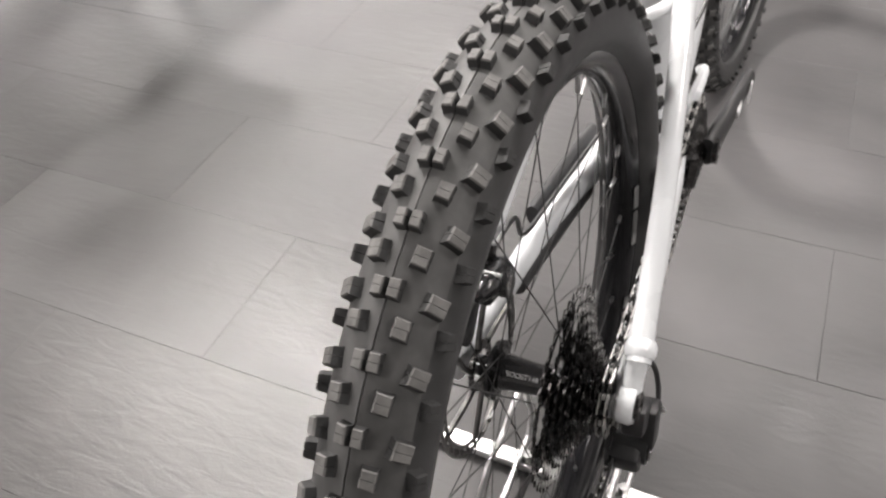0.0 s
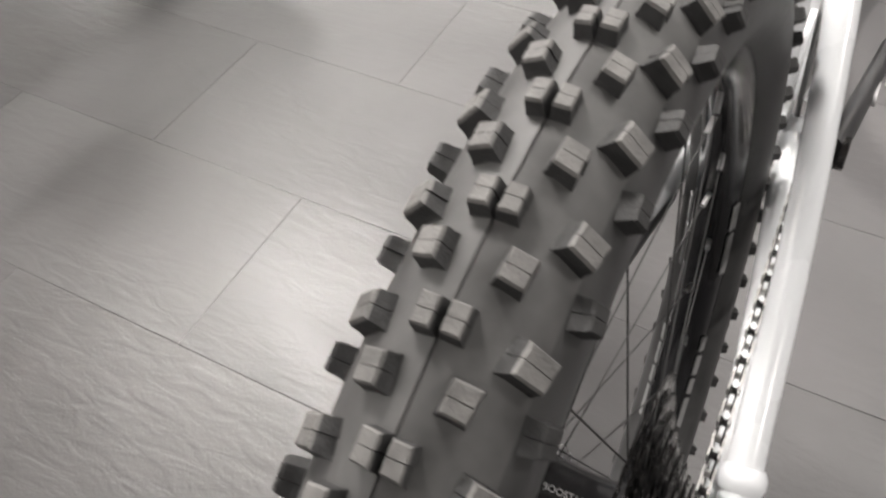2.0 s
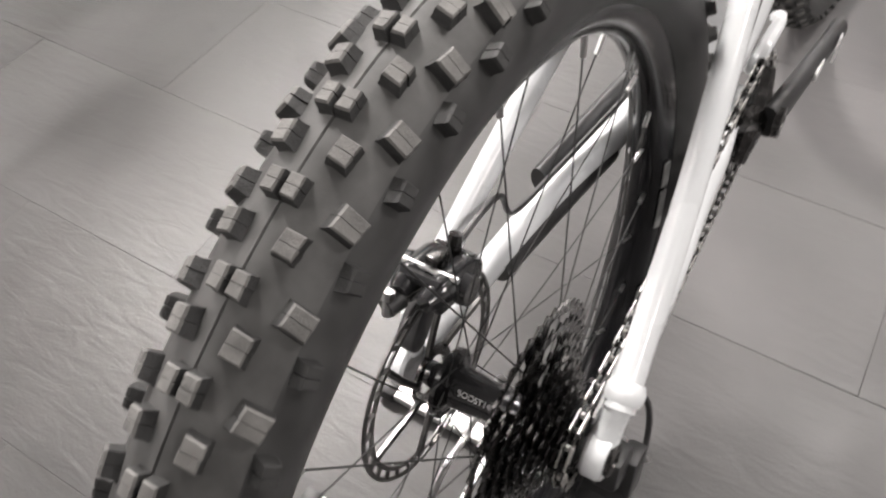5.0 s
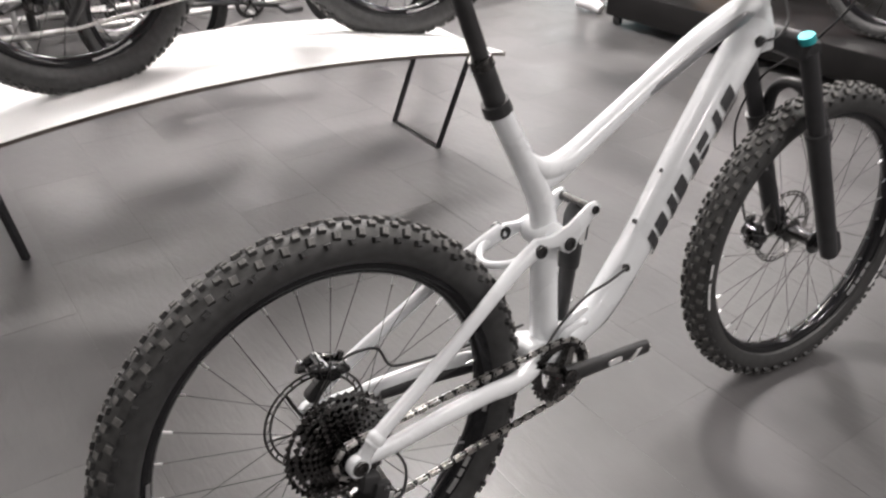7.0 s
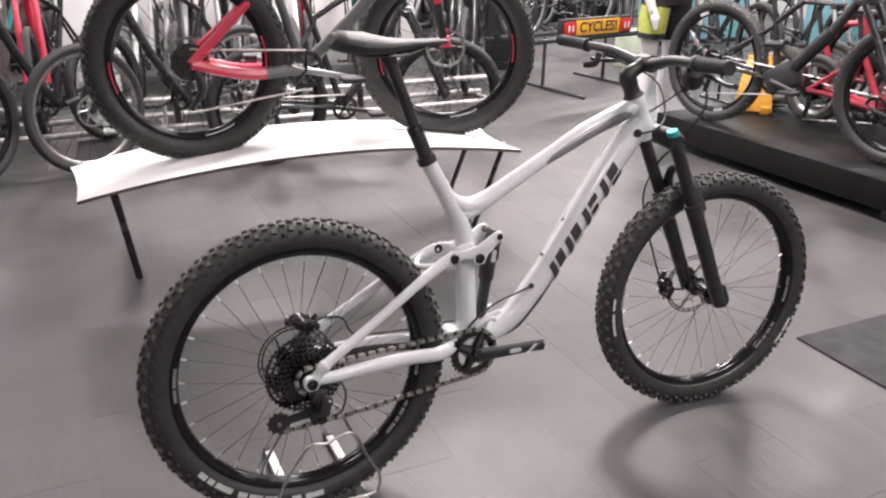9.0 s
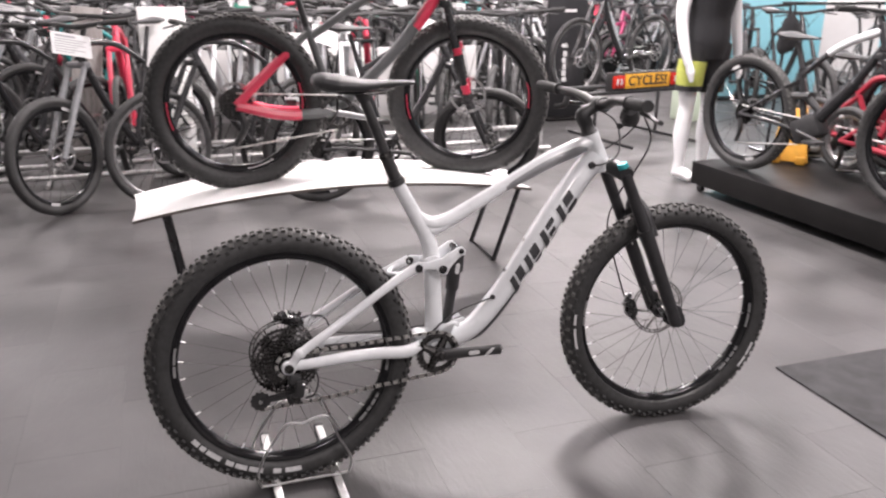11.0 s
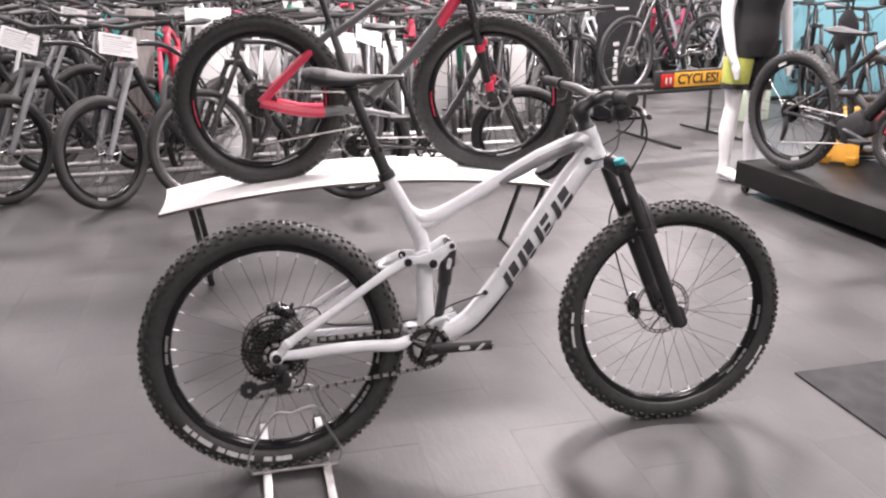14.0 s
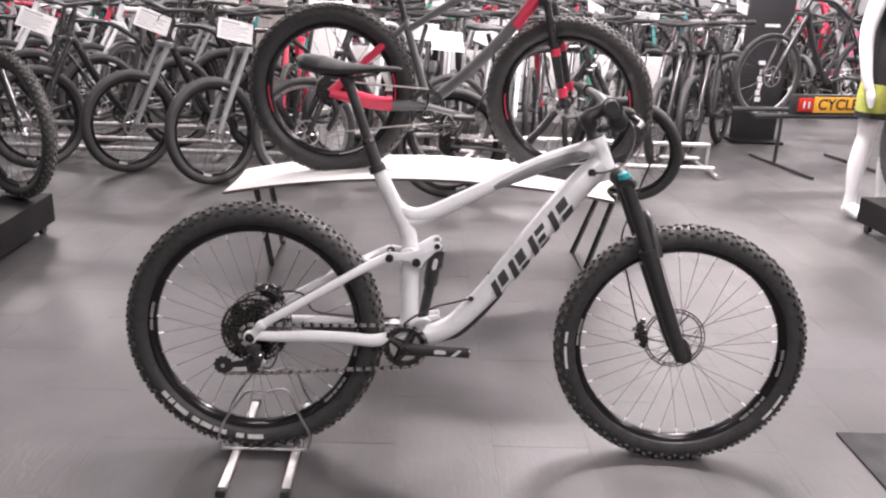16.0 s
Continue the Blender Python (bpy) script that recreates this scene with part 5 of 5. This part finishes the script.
def floor_sign():
    root = thing("yellow_stand", pose(3.66, 2.30, 0.2, 0, 0, -46), "yellow plastic A-shaped stand on the podium", "stand")
    for s in (-1, 1):
        part("leaf", block(bmesh.new(), (0, s * 0.07, 0.165), (0.24, 0.016, 0.33), 0.004, Matrix.Rotation(s * 0.36, 3, "X"), 0.62), YELLOW, root)
        for k in (-1, 1):
            part("foot", block(bmesh.new(), (k * 0.075, s * 0.14, 0.025), (0.06, 0.045, 0.05), 0.008), YELLOW, root)
    part("hinge", rod(((-0.07, 0, 0.325), (0.07, 0, 0.325)), 0.016, 10), YELLOW, root)
    return root


floor_sign()


def mannequin():
    bm = bmesh.new()

    def limb(pts, radii, slot, seg=14, flat=1.0):
        n = len(bm.faces)
        tube(bm, smooth_path(pts, 5), radii, seg, flat, (1, 0, 0))
        bm.faces.ensure_lookup_table()
        for f in bm.faces[n:]:
            f.material_index = slot
    for dx, dy, s in ((-0.11, 0.02, -1), (0.085, -0.01, 1)):
        limb(((dx * 1.0, dy - 0.13, 0.025), (dx, dy - 0.05, 0.05), (dx, dy + 0.035, 0.045)), [0.032, 0.042, 0.03], 0, 12)
        limb(((dx, dy + 0.01, 0.05), (dx, dy + 0.005, 0.14), (dx * 0.97, dy + 0.01, 0.32), (dx * 0.92, dy - 0.005, 0.50), (dx * 0.85, dy, 0.68), (dx * 0.75, dy * 0.6, 0.86)), [0.036, 0.034, 0.055, 0.05, 0.068, 0.082], 0)
        limb(((dx * 0.90, dy * 0.9, 0.62), (dx * 0.82, dy * 0.7, 0.74), (dx * 0.66, dy * 0.4, 0.92)), [0.088, 0.094, 0.104], 1)
    limb(((-0.118, -0.004, 0.655), (-0.116, -0.006, 0.74), (-0.108, -0.008, 0.815)), [0.086, 0.092, 0.094], 2)
    limb(((0.085, -0.005, 0.60), (0.085, 0.0, 0.72), (0.09, 0.01, 0.92)), [0.092, 0.105, 0.125], 1)
    limb(((-0.118, -0.004, 0.62), (-0.118, -0.004, 0.655)), [0.087, 0.088], 1)
    limb(((0.01, 0.03, 0.84), (0.01, 0.02, 0.95), (0.01, 0.01, 1.10), (0.01, 0.0, 1.28), (0.01, 0, 1.42)), [0.15, 0.16, 0.145, 0.175, 0.09], 1, 18, 1.1)
    for s in (-1, 1):
        limb(((0.01 + s * 0.19, 0, 1.38), (0.01 + s * 0.25, 0.0, 1.12), (0.01 + s * 0.25, -0.05, 0.90), (0.01 + s * 0.235, -0.08, 0.80)), [0.055, 0.042, 0.032, 0.026], 0)
        limb(((0.01 + s * 0.235, -0.08, 0.81), (0.01 + s * 0.23, -0.10, 0.755), (0.01 + s * 0.225, -0.11, 0.69)), [0.026, 0.034, 0.014], 0, 12, 0.6)
    limb(((0.01, 0, 1.40), (0.01, 0, 1.50)), [0.055, 0.05], 0)
    limb(((0.01, -0.01, 1.49), (0.01, -0.02, 1.58), (0.01, -0.02, 1.70), (0.01, -0.01, 1.76)), [0.05, 0.085, 0.09, 0.04], 0, 16)
    ob = finish("mannequin", bm, [MANNEQUIN, CLOTH_BLACK, CLOTH_LIME], xf=pose(3.23, 2.75, 0.0, 0, 0, 12))
    return tagged(ob, "glossy white shop mannequin in black and lime cycling shorts", "mannequin")


mannequin()


def carrier():
    root = thing("cycle_carrier", pose(3.55, 3.95, 0, 0, 0, 10), "black tow-bar cycle carrier with a light board", "cycle carrier")
    part("rail", rod(((-0.6, 0.12, 0.42), (0.75, 0.12, 0.42)), 0.02, 8), BLACK, root)
    part("rail", rod(((-0.6, 0.45, 0.42), (0.75, 0.45, 0.42)), 0.02, 8), BLACK, root)
    for x in (-0.25, 0.45):
        part("leg", rod(((x, 0.3, 0.42), (x, 0.3, 0.02)), 0.014, 8), BLACK, root)
        part("foot", rod(((x, -0.2, 0.014), (x, 0.65, 0.014)), 0.012, 8), BLACK, root)
    bd = part("light_board", block(bmesh.new(), (0.0, 0.0, 0.525), (0.80, 0.03, 0.15), 0.008), BLACK, root)
    part("number_panel", block(bmesh.new(), (0.02, -0.018, 0.525), (0.48, 0.006, 0.115), 0.002), PLATE_YELLOW, bd, "yellow panel with black letters")
    for s in (-1, 1):
        lm = part("tail_lamp", block(bmesh.new(), (s * 0.31 + 0.02, -0.022, 0.525), (0.12, 0.02, 0.10), 0.006), LAMP_RED, bd, "red tail lamp lens")
        for k in (-1, 1):
            part("lens", block(bmesh.new(), (s * 0.31 + 0.02 + k * 0.02, -0.034, 0.525), (0.014, 0.008, 0.05), 0.003), LETTER_WHITE, lm)
    cu = bpy.data.curves.new("sign_text", "FONT")
    cu.body, cu.size, cu.extrude, cu.align_x, cu.align_y = "CYCLES!", 0.112, 0.001, "CENTER", "CENTER"
    cu.offset = 0.0022
    to = new("sign_text", cu)
    me = bpy.data.meshes.new_from_object(to.evaluated_get(bpy.context.evaluated_depsgraph_get()))
    bpy.data.objects.remove(to)
    me.materials.clear()
    me.materials.append(BLACK)
    lt = new("lettering", me)
    lt.parent = bd
    lt.matrix_local = Matrix.Translation((0.02, -0.0225, 0.525)) @ Matrix.Rotation(math.pi / 2, 4, "X")
    return root


carrier()
simple_bike(parked(3.24, 4.57, 200, 0.315, 1.04), "black hybrid bike with silver rims on a cycle carrier", DARK_PAINT, DARK_PAINT, R=0.34, tyre_w=0.034, base=1.04, rims=STEEL, group="bikes on show")


def stand_panel(x, y, w, h, label, mat, name="advert_stand"):
    root = thing(name, pose(x, y, 0), label, "advert stand")
    part("board", block(bmesh.new(), (0, 0, h / 2 + 0.02), (w, 0.05, h), 0.004), mat, root)
    part("base", block(bmesh.new(), (0, 0, 0.012), (w + 0.06, 0.34, 0.024), 0.004), PODIUM, root)
    return root


pn = stand_panel(3.47, 5.25, 0.40, 1.75, "tall black display panel with white printing", PANEL_BLACK)
for k, (dz, hh, ww) in enumerate(((0.70, 0.035, 0.06), (0.62, 0.05, 0.035), (0.56, 0.045, 0.04), (0.50, 0.05, 0.035), (0.44, 0.05, 0.04), (0.38, 0.04, 0.05))):
    part("print_bar", block(bmesh.new(), (-0.02 + 0.008 * (k % 2), -0.027, dz), (ww, 0.003, hh)), LETTER_WHITE, pn, smooth=False)
part("print_bar", block(bmesh.new(), (0.02, -0.027, 1.02), (0.13, 0.003, 0.025)), LETTER_WHITE, pn, smooth=False)
stand_panel(6.4, 6.0, 1.6, 1.9, "broad sky-blue display board", BLUE_WALL, "advert_stand")
stand_panel(8.0, 5.2, 1.4, 1.9, "broad sky-blue display board", BLUE_WALL, "advert_stand")


# ---- rows of bikes for sale, with racks and price cards ----
def rack(x0, x1, y, label):
    root = thing("bike_rack", pose(0, y, 0), label, "bike rack")
    for z, dy in ((0.06, 0), (0.06, 0.35), (0.20, 0.17)):
        part("rail", rod(((x0, dy, z), (x1, dy, z)), 0.018, 10), RACK_STEEL, root)
    for x in np.arange(x0, x1 + 0.1, 1.2):
        part("foot", rod(((x, -0.1, 0.018), (x, 0.5, 0.018)), 0.016, 8), RACK_STEEL, root)
        part("upright", rod(((x, 0.17, 0.02), (x, 0.17, 0.21)), 0.014, 8), RACK_STEEL, root)


rack(-3.4, 2.6, 3.72, "low galvanised steel rack with front wheels in it")
rack(-4.8, 2.8, 6.35, "low galvanised steel rack with front wheels in it")


def partition(x0, x1, y, h):
    """Pale panels side by side, on small feet."""
    n = int(round((x1 - x0) / 0.98))
    w = (x1 - x0) / n
    for k in range(n):
        root = thing("partition_panel", pose(x0 + (k + 0.5) * w, y, 0), "low pale grey partition panel behind the parked bikes", "panel", "partition panels")
        part("board", block(bmesh.new(), (0, 0, 0.04 + h / 2), (w - 0.012, 0.035, h), 0.004), PARTITION, root)
        for s in (-1, 1):
            part("foot", block(bmesh.new(), (s * (w / 2 - 0.12), 0, 0.02), (0.05, 0.24, 0.04), 0.006), RACK_STEEL, root)


partition(-0.30, 2.7, 5.62, 0.64)


def price_card(m, label="white printed price card hanging from a bicycle"):
    root = thing("price_card", m, label, "price card", "price cards")
    part("sheet", block(bmesh.new(), (0, 0, 0), (0.21, 0.002, 0.15)), CARD, root, smooth=False)
    part("print_bar", block(bmesh.new(), (-0.03, -0.002, 0.052), (0.11, 0.0012, 0.014)), CARD_INK, root, smooth=False)
    for k, w in enumerate((0.17, 0.15, 0.165, 0.12, 0.16, 0.10)):
        part("print_bar", block(bmesh.new(), (w / 2 - 0.09, -0.002, 0.030 - 0.017 * k), (w, 0.0012, 0.005)), CARD_INK, root, smooth=False)
    return root


first_card = None


def card(x, y, z, turn):
    global first_card
    m = pose(x, y, z, -40, 12 + 10 * math.sin(9 * x), turn)
    if first_card is None:
        first_card = price_card(m)
    else:
        copy_thing(first_card, m)


# label, main paint, stay paint, fork paint, rims, mudguards
LOOKS = (("grey and black hybrid bike parked in a rack", SHOP_GREY, SHOP_GREY, PANEL_SILVER, None, None),
         ("black mountain bike parked in a rack", DARK_PAINT, DARK_PAINT, DARK_PAINT, None, None),
         ("red and black bike parked in a rack", RED, DARK_PAINT, DARK_PAINT, None, None),
         ("white and black mountain bike parked in a rack", WHITE_PAINT, DARK_PAINT, WHITE_PAINT, STEEL, None),
         ("green and black bike parked in a rack", GREEN, DARK_PAINT, DARK_PAINT, None, None),
         ("black hybrid bike with silver rims parked in a rack", DARK_PAINT, DARK_PAINT, BLACK, STEEL, BLACK),
         ("silver and black bike parked in a rack", PANEL_SILVER, DARK_PAINT, PANEL_SILVER, STEEL, None),
         ("teal and black mountain bike parked in a rack", TEAL_PAINT, DARK_PAINT, DARK_PAINT, None, None),
         ("magenta and white bike parked in a rack", MAGENTA_PAINT, WHITE_PAINT, MAGENTA_PAINT, STEEL, None),
         ("black mountain bike with a grey suspension fork parked in a rack", DARK_PAINT, DARK_PAINT, PANEL_SILVER, None, None),
         ("red bike with a red fork parked beside a white board", RED, DARK_PAINT, RED, None, None))
masters = {}


SIZES = {0: 0.0, -24: 0.09, 20: -0.07, 38: 0.04}


def shop_bike(look_no, x, y, heading, lean=0.0, steer=0, z=0.0):
    base = 1.06
    m = parked(x, y, heading, z, base, lean)
    key = (look_no, steer)
    if key not in masters:
        lab, a, b, c, rm, mg = LOOKS[look_no]
        masters[key] = simple_bike(m, lab, a, b, R=0.338, tyre_w=0.054 if "mountain" in lab else 0.042, base=base, forks=c, steer=steer, drop=SIZES[steer], rims=rm, guards=mg, group="bikes in the racks")
        return masters[key]
    return copy_thing(masters[key], m)


simple_bike(parked(1.72, 2.90, 1.5, 0, 1.09, 2), "black hybrid bike parked behind the white bench", DARK_PAINT, DARK_PAINT, R=0.345, tyre_w=0.05, base=1.09, steer=-28, group="")
simple_bike(parked(-0.28, 3.07, 208, 0, 1.06, 2), "black bike with silver rims parked in a rack", DARK_PAINT, DARK_PAINT, R=0.345, tyre_w=0.042, base=1.06, rims=STEEL, group="")
row_a = ((10, -0.50, 3.98, 266, 2), (9, -0.835, 3.02, 228, 3), (9, -1.45, 3.28, 228, -3), (1, -2.05, 3.3, 230, 2), (1, -2.65, 3.35, 228, 2), (6, 0.30, 3.95, 258, -2), (0, 0.70, 4.0, 262, 2),
         (3, 1.08, 4.04, 264, -2), (4, 1.62, 4.1, 250, 3), (1, 2.25, 4.0, 240, 2), (1, -3.2, 3.5, 230, 2))
for n, x, y, h, ln in row_a:
    shop_bike(n, x, y, h, ln)
row_b = ((3, 0.05, 4.25, 248, 3), (5, 0.50, 4.35, 268, -3), (6, 0.88, 4.3, 252, 2), (2, 1.32, 4.35, 256, 2), (5, 1.90, 4.3, 246, -2), (1, 2.55, 4.2, 238, 3))
for n, x, y, h, ln in row_b:
    shop_bike(n, x, y, h, ln)
rng = random.Random(11)
for yy, facing, xs in ((5.12, 232, np.arange(-4.4, -0.6, 0.40)), (6.1, 226, np.arange(-4.5, 3.1, 0.40)), (6.85, 306, np.arange(-4.6, 5.2, 0.42)), (7.6, 230, np.arange(-4.8, 7.0, 0.44))):
    for x in xs:
        shop_bike(rng.choice((0, 1, 5, 2, 5, 3, 1, 4, 9, 6, 8, 2, 7, 1, 3, 9)), float(x) + rng.uniform(-0.08, 0.08), yy + rng.uniform(-0.14, 0.14), facing + rng.uniform(-18, 18), rng.uniform(-7, 7), rng.choice((0, 38, -24, 20)))
# a raised plinth along the back wall with one more file of bikes
pl = finish("display_plinth", block(bmesh.new(), (1.2, 8.45, 0.21), (11.6, 0.95, 0.42), 0.01), PODIUM)
tagged(pl, "long low black plinth under the rearmost bikes", "plinth")
for x in np.arange(-4.2, 6.8, 0.42):
    shop_bike(rng.choice((0, 1, 5, 1, 2, 3, 1, 5, 6, 1)), float(x) + rng.uniform(-0.06, 0.06), 8.12 + rng.uniform(-0.03, 0.03), 196 + rng.uniform(-6, 6), rng.uniform(-3, 3), rng.choice((0, -24)), 0.42)
for x, y, h in ((4.9, 5.3, 235), (5.5, 5.0, 240), (5.3, 3.9, 260), (5.9, 3.5, 255)):
    shop_bike(rng.choice((1, 1, 0)), x, y, h, 2)
for x, y, z, tn in ((-0.70, 3.10, 0.95, 18), (-1.28, 3.36, 0.97, 15), (-1.95, 3.22, 0.95, 20), (0.45, 4.02, 0.93, -6), (0.92, 4.08, 0.9, 10), (0.60, 3.2, 0.93, 12), (1.75, 4.1, 0.95, 8)):
    card(x, y, z, tn)
for x in np.arange(-4.0, 3.0, 1.3):
    card(float(x) + rng.uniform(-0.1, 0.1), 5.9 + rng.uniform(-0.1, 0.1), 0.98 + rng.uniform(-0.08, 0.05), rng.uniform(-20, 20))
for x in np.arange(-4.2, 5.2, 1.6):
    card(float(x) + rng.uniform(-0.1, 0.1), 6.75 + rng.uniform(-0.1, 0.1), 1.02 + rng.uniform(-0.05, 0.1), rng.uniform(-20, 20))
hang = thing("hanging_bag", pose(4.30, 3.2, 0), "black fabric bag hanging from a dark rail", "bag")
bm = bmesh.new()
tube(bm, smooth_path(((0, 0, 1.08), (0.0, 0, 1.02), (0.01, 0, 0.93), (0.0, 0.01, 0.84), (0.01, 0, 0.80)), 4), [0.03, 0.075, 0.095, 0.09, 0.05], 12, 0.5)
part("body", bm, CLOTH_BLACK, hang)
part("strap", curve_tube([(-0.03, 0, 1.07), (-0.01, 0, 1.15), (0.02, 0, 1.15), (0.03, 0, 1.07)], 0.008, 8, 4), CLOTH_BLACK, hang)
rl = thing("garment_rail", pose(4.35, 3.22, 0), "dark steel garment rail on two posts", "rail")
part("bar", rod(((-0.12, 0, 1.16), (0.85, 0, 1.16)), 0.014, 10), DARK_PAINT, rl)
for x in (-0.05, 0.80):
    part("post", rod(((x, 0.06, 0), (x, 0, 1.16)), 0.012, 10), DARK_PAINT, rl)
    part("foot", rod(((x, -0.2, 0.012), (x, 0.25, 0.012)), 0.012, 8), DARK_PAINT, rl)
bx = finish("storage_box", block(bmesh.new(), (0, 0, 0.17), (0.30, 0.26, 0.34), 0.012), CARD_GREEN, xf=pose(4.68, 4.85, 0, 0, 0, 12))
tagged(bx, "pale green cardboard box standing on the floor", "box")
bd = finish("leaning_board", block(bmesh.new(), (0, 0, 0.56), (0.30, 0.03, 1.12), 0.006, Matrix.Rotation(-0.06, 3, "X")), BENCH_WHITE, xf=pose(-0.20, 3.84, 0.002, 0, 0, 6))
tagged(bd, "plain white board leaning among the parked bikes", "board")
bd = finish("leaning_board", block(bmesh.new(), (0, 0, 0.55), (0.20, 0.03, 1.1), 0.006, Matrix.Rotation(-0.10, 3, "X") @ Matrix.Rotation(0.10, 3, "Y")), PLANK, xf=pose(-0.74, 4.30, 0.006, 0, 0, -4))
tagged(bd, "grey-brown wooden plank leaning beside a white board", "board")


# ---- floor tiles ----
TX, TY, TX0, TY0 = 0.288, 0.575, 0.112, 0.600


def tile_bm(bm, cx, cy):
    hx, hy = TX / 2 - 0.0003, TY / 2 - 0.0003
    lay = []
    for z, k in ((-0.004, 0.0), (-0.0003, 0.0), (0.0, 0.0005)):
        lay.append([bm.verts.new((cx + sx * (hx - k), cy + sy * (hy - k), z)) for sx, sy in ((-1, -1), (1, -1), (1, 1), (-1, 1))])
    for p, q in zip(lay, lay[1:]):
        for k in range(4):
            bm.faces.new((p[k], p[(k + 1) % 4], q[(k + 1) % 4], q[k]))
    bm.faces.new(lay[2])


bm = bmesh.new()
tile_bm(bm, 0, 0)
tile_mesh = bpy.data.meshes.new("tile")
bm.to_mesh(tile_mesh)
bm.free()
tile_mesh.materials.append(SLATE)
rest = bmesh.new()
for i in range(-21, 32):
    for j in range(-11, 17):
        cx = TX0 + (i + 0.5) * TX
        cy = TY0 + (j + 0.5) * TY + (0.5 * TY if i % 2 else 0)
        if cx - TX / 2 < -5.99 or cx + TX / 2 > 9.49 or cy - TY / 2 < -4.99 or cy + TY / 2 > 8.99:
            continue
        if -2.2 < cx < 4.0 and -1.4 < cy < 4.6:
            ob = new("tile", tile_mesh)
            ob.parent = floor
            ob.location = (cx, cy, 0)
        else:
            tile_bm(rest, cx, cy)
rt = part("tile_field", rest, SLATE, floor, smooth=False)
rt["kind"] = "stuff"
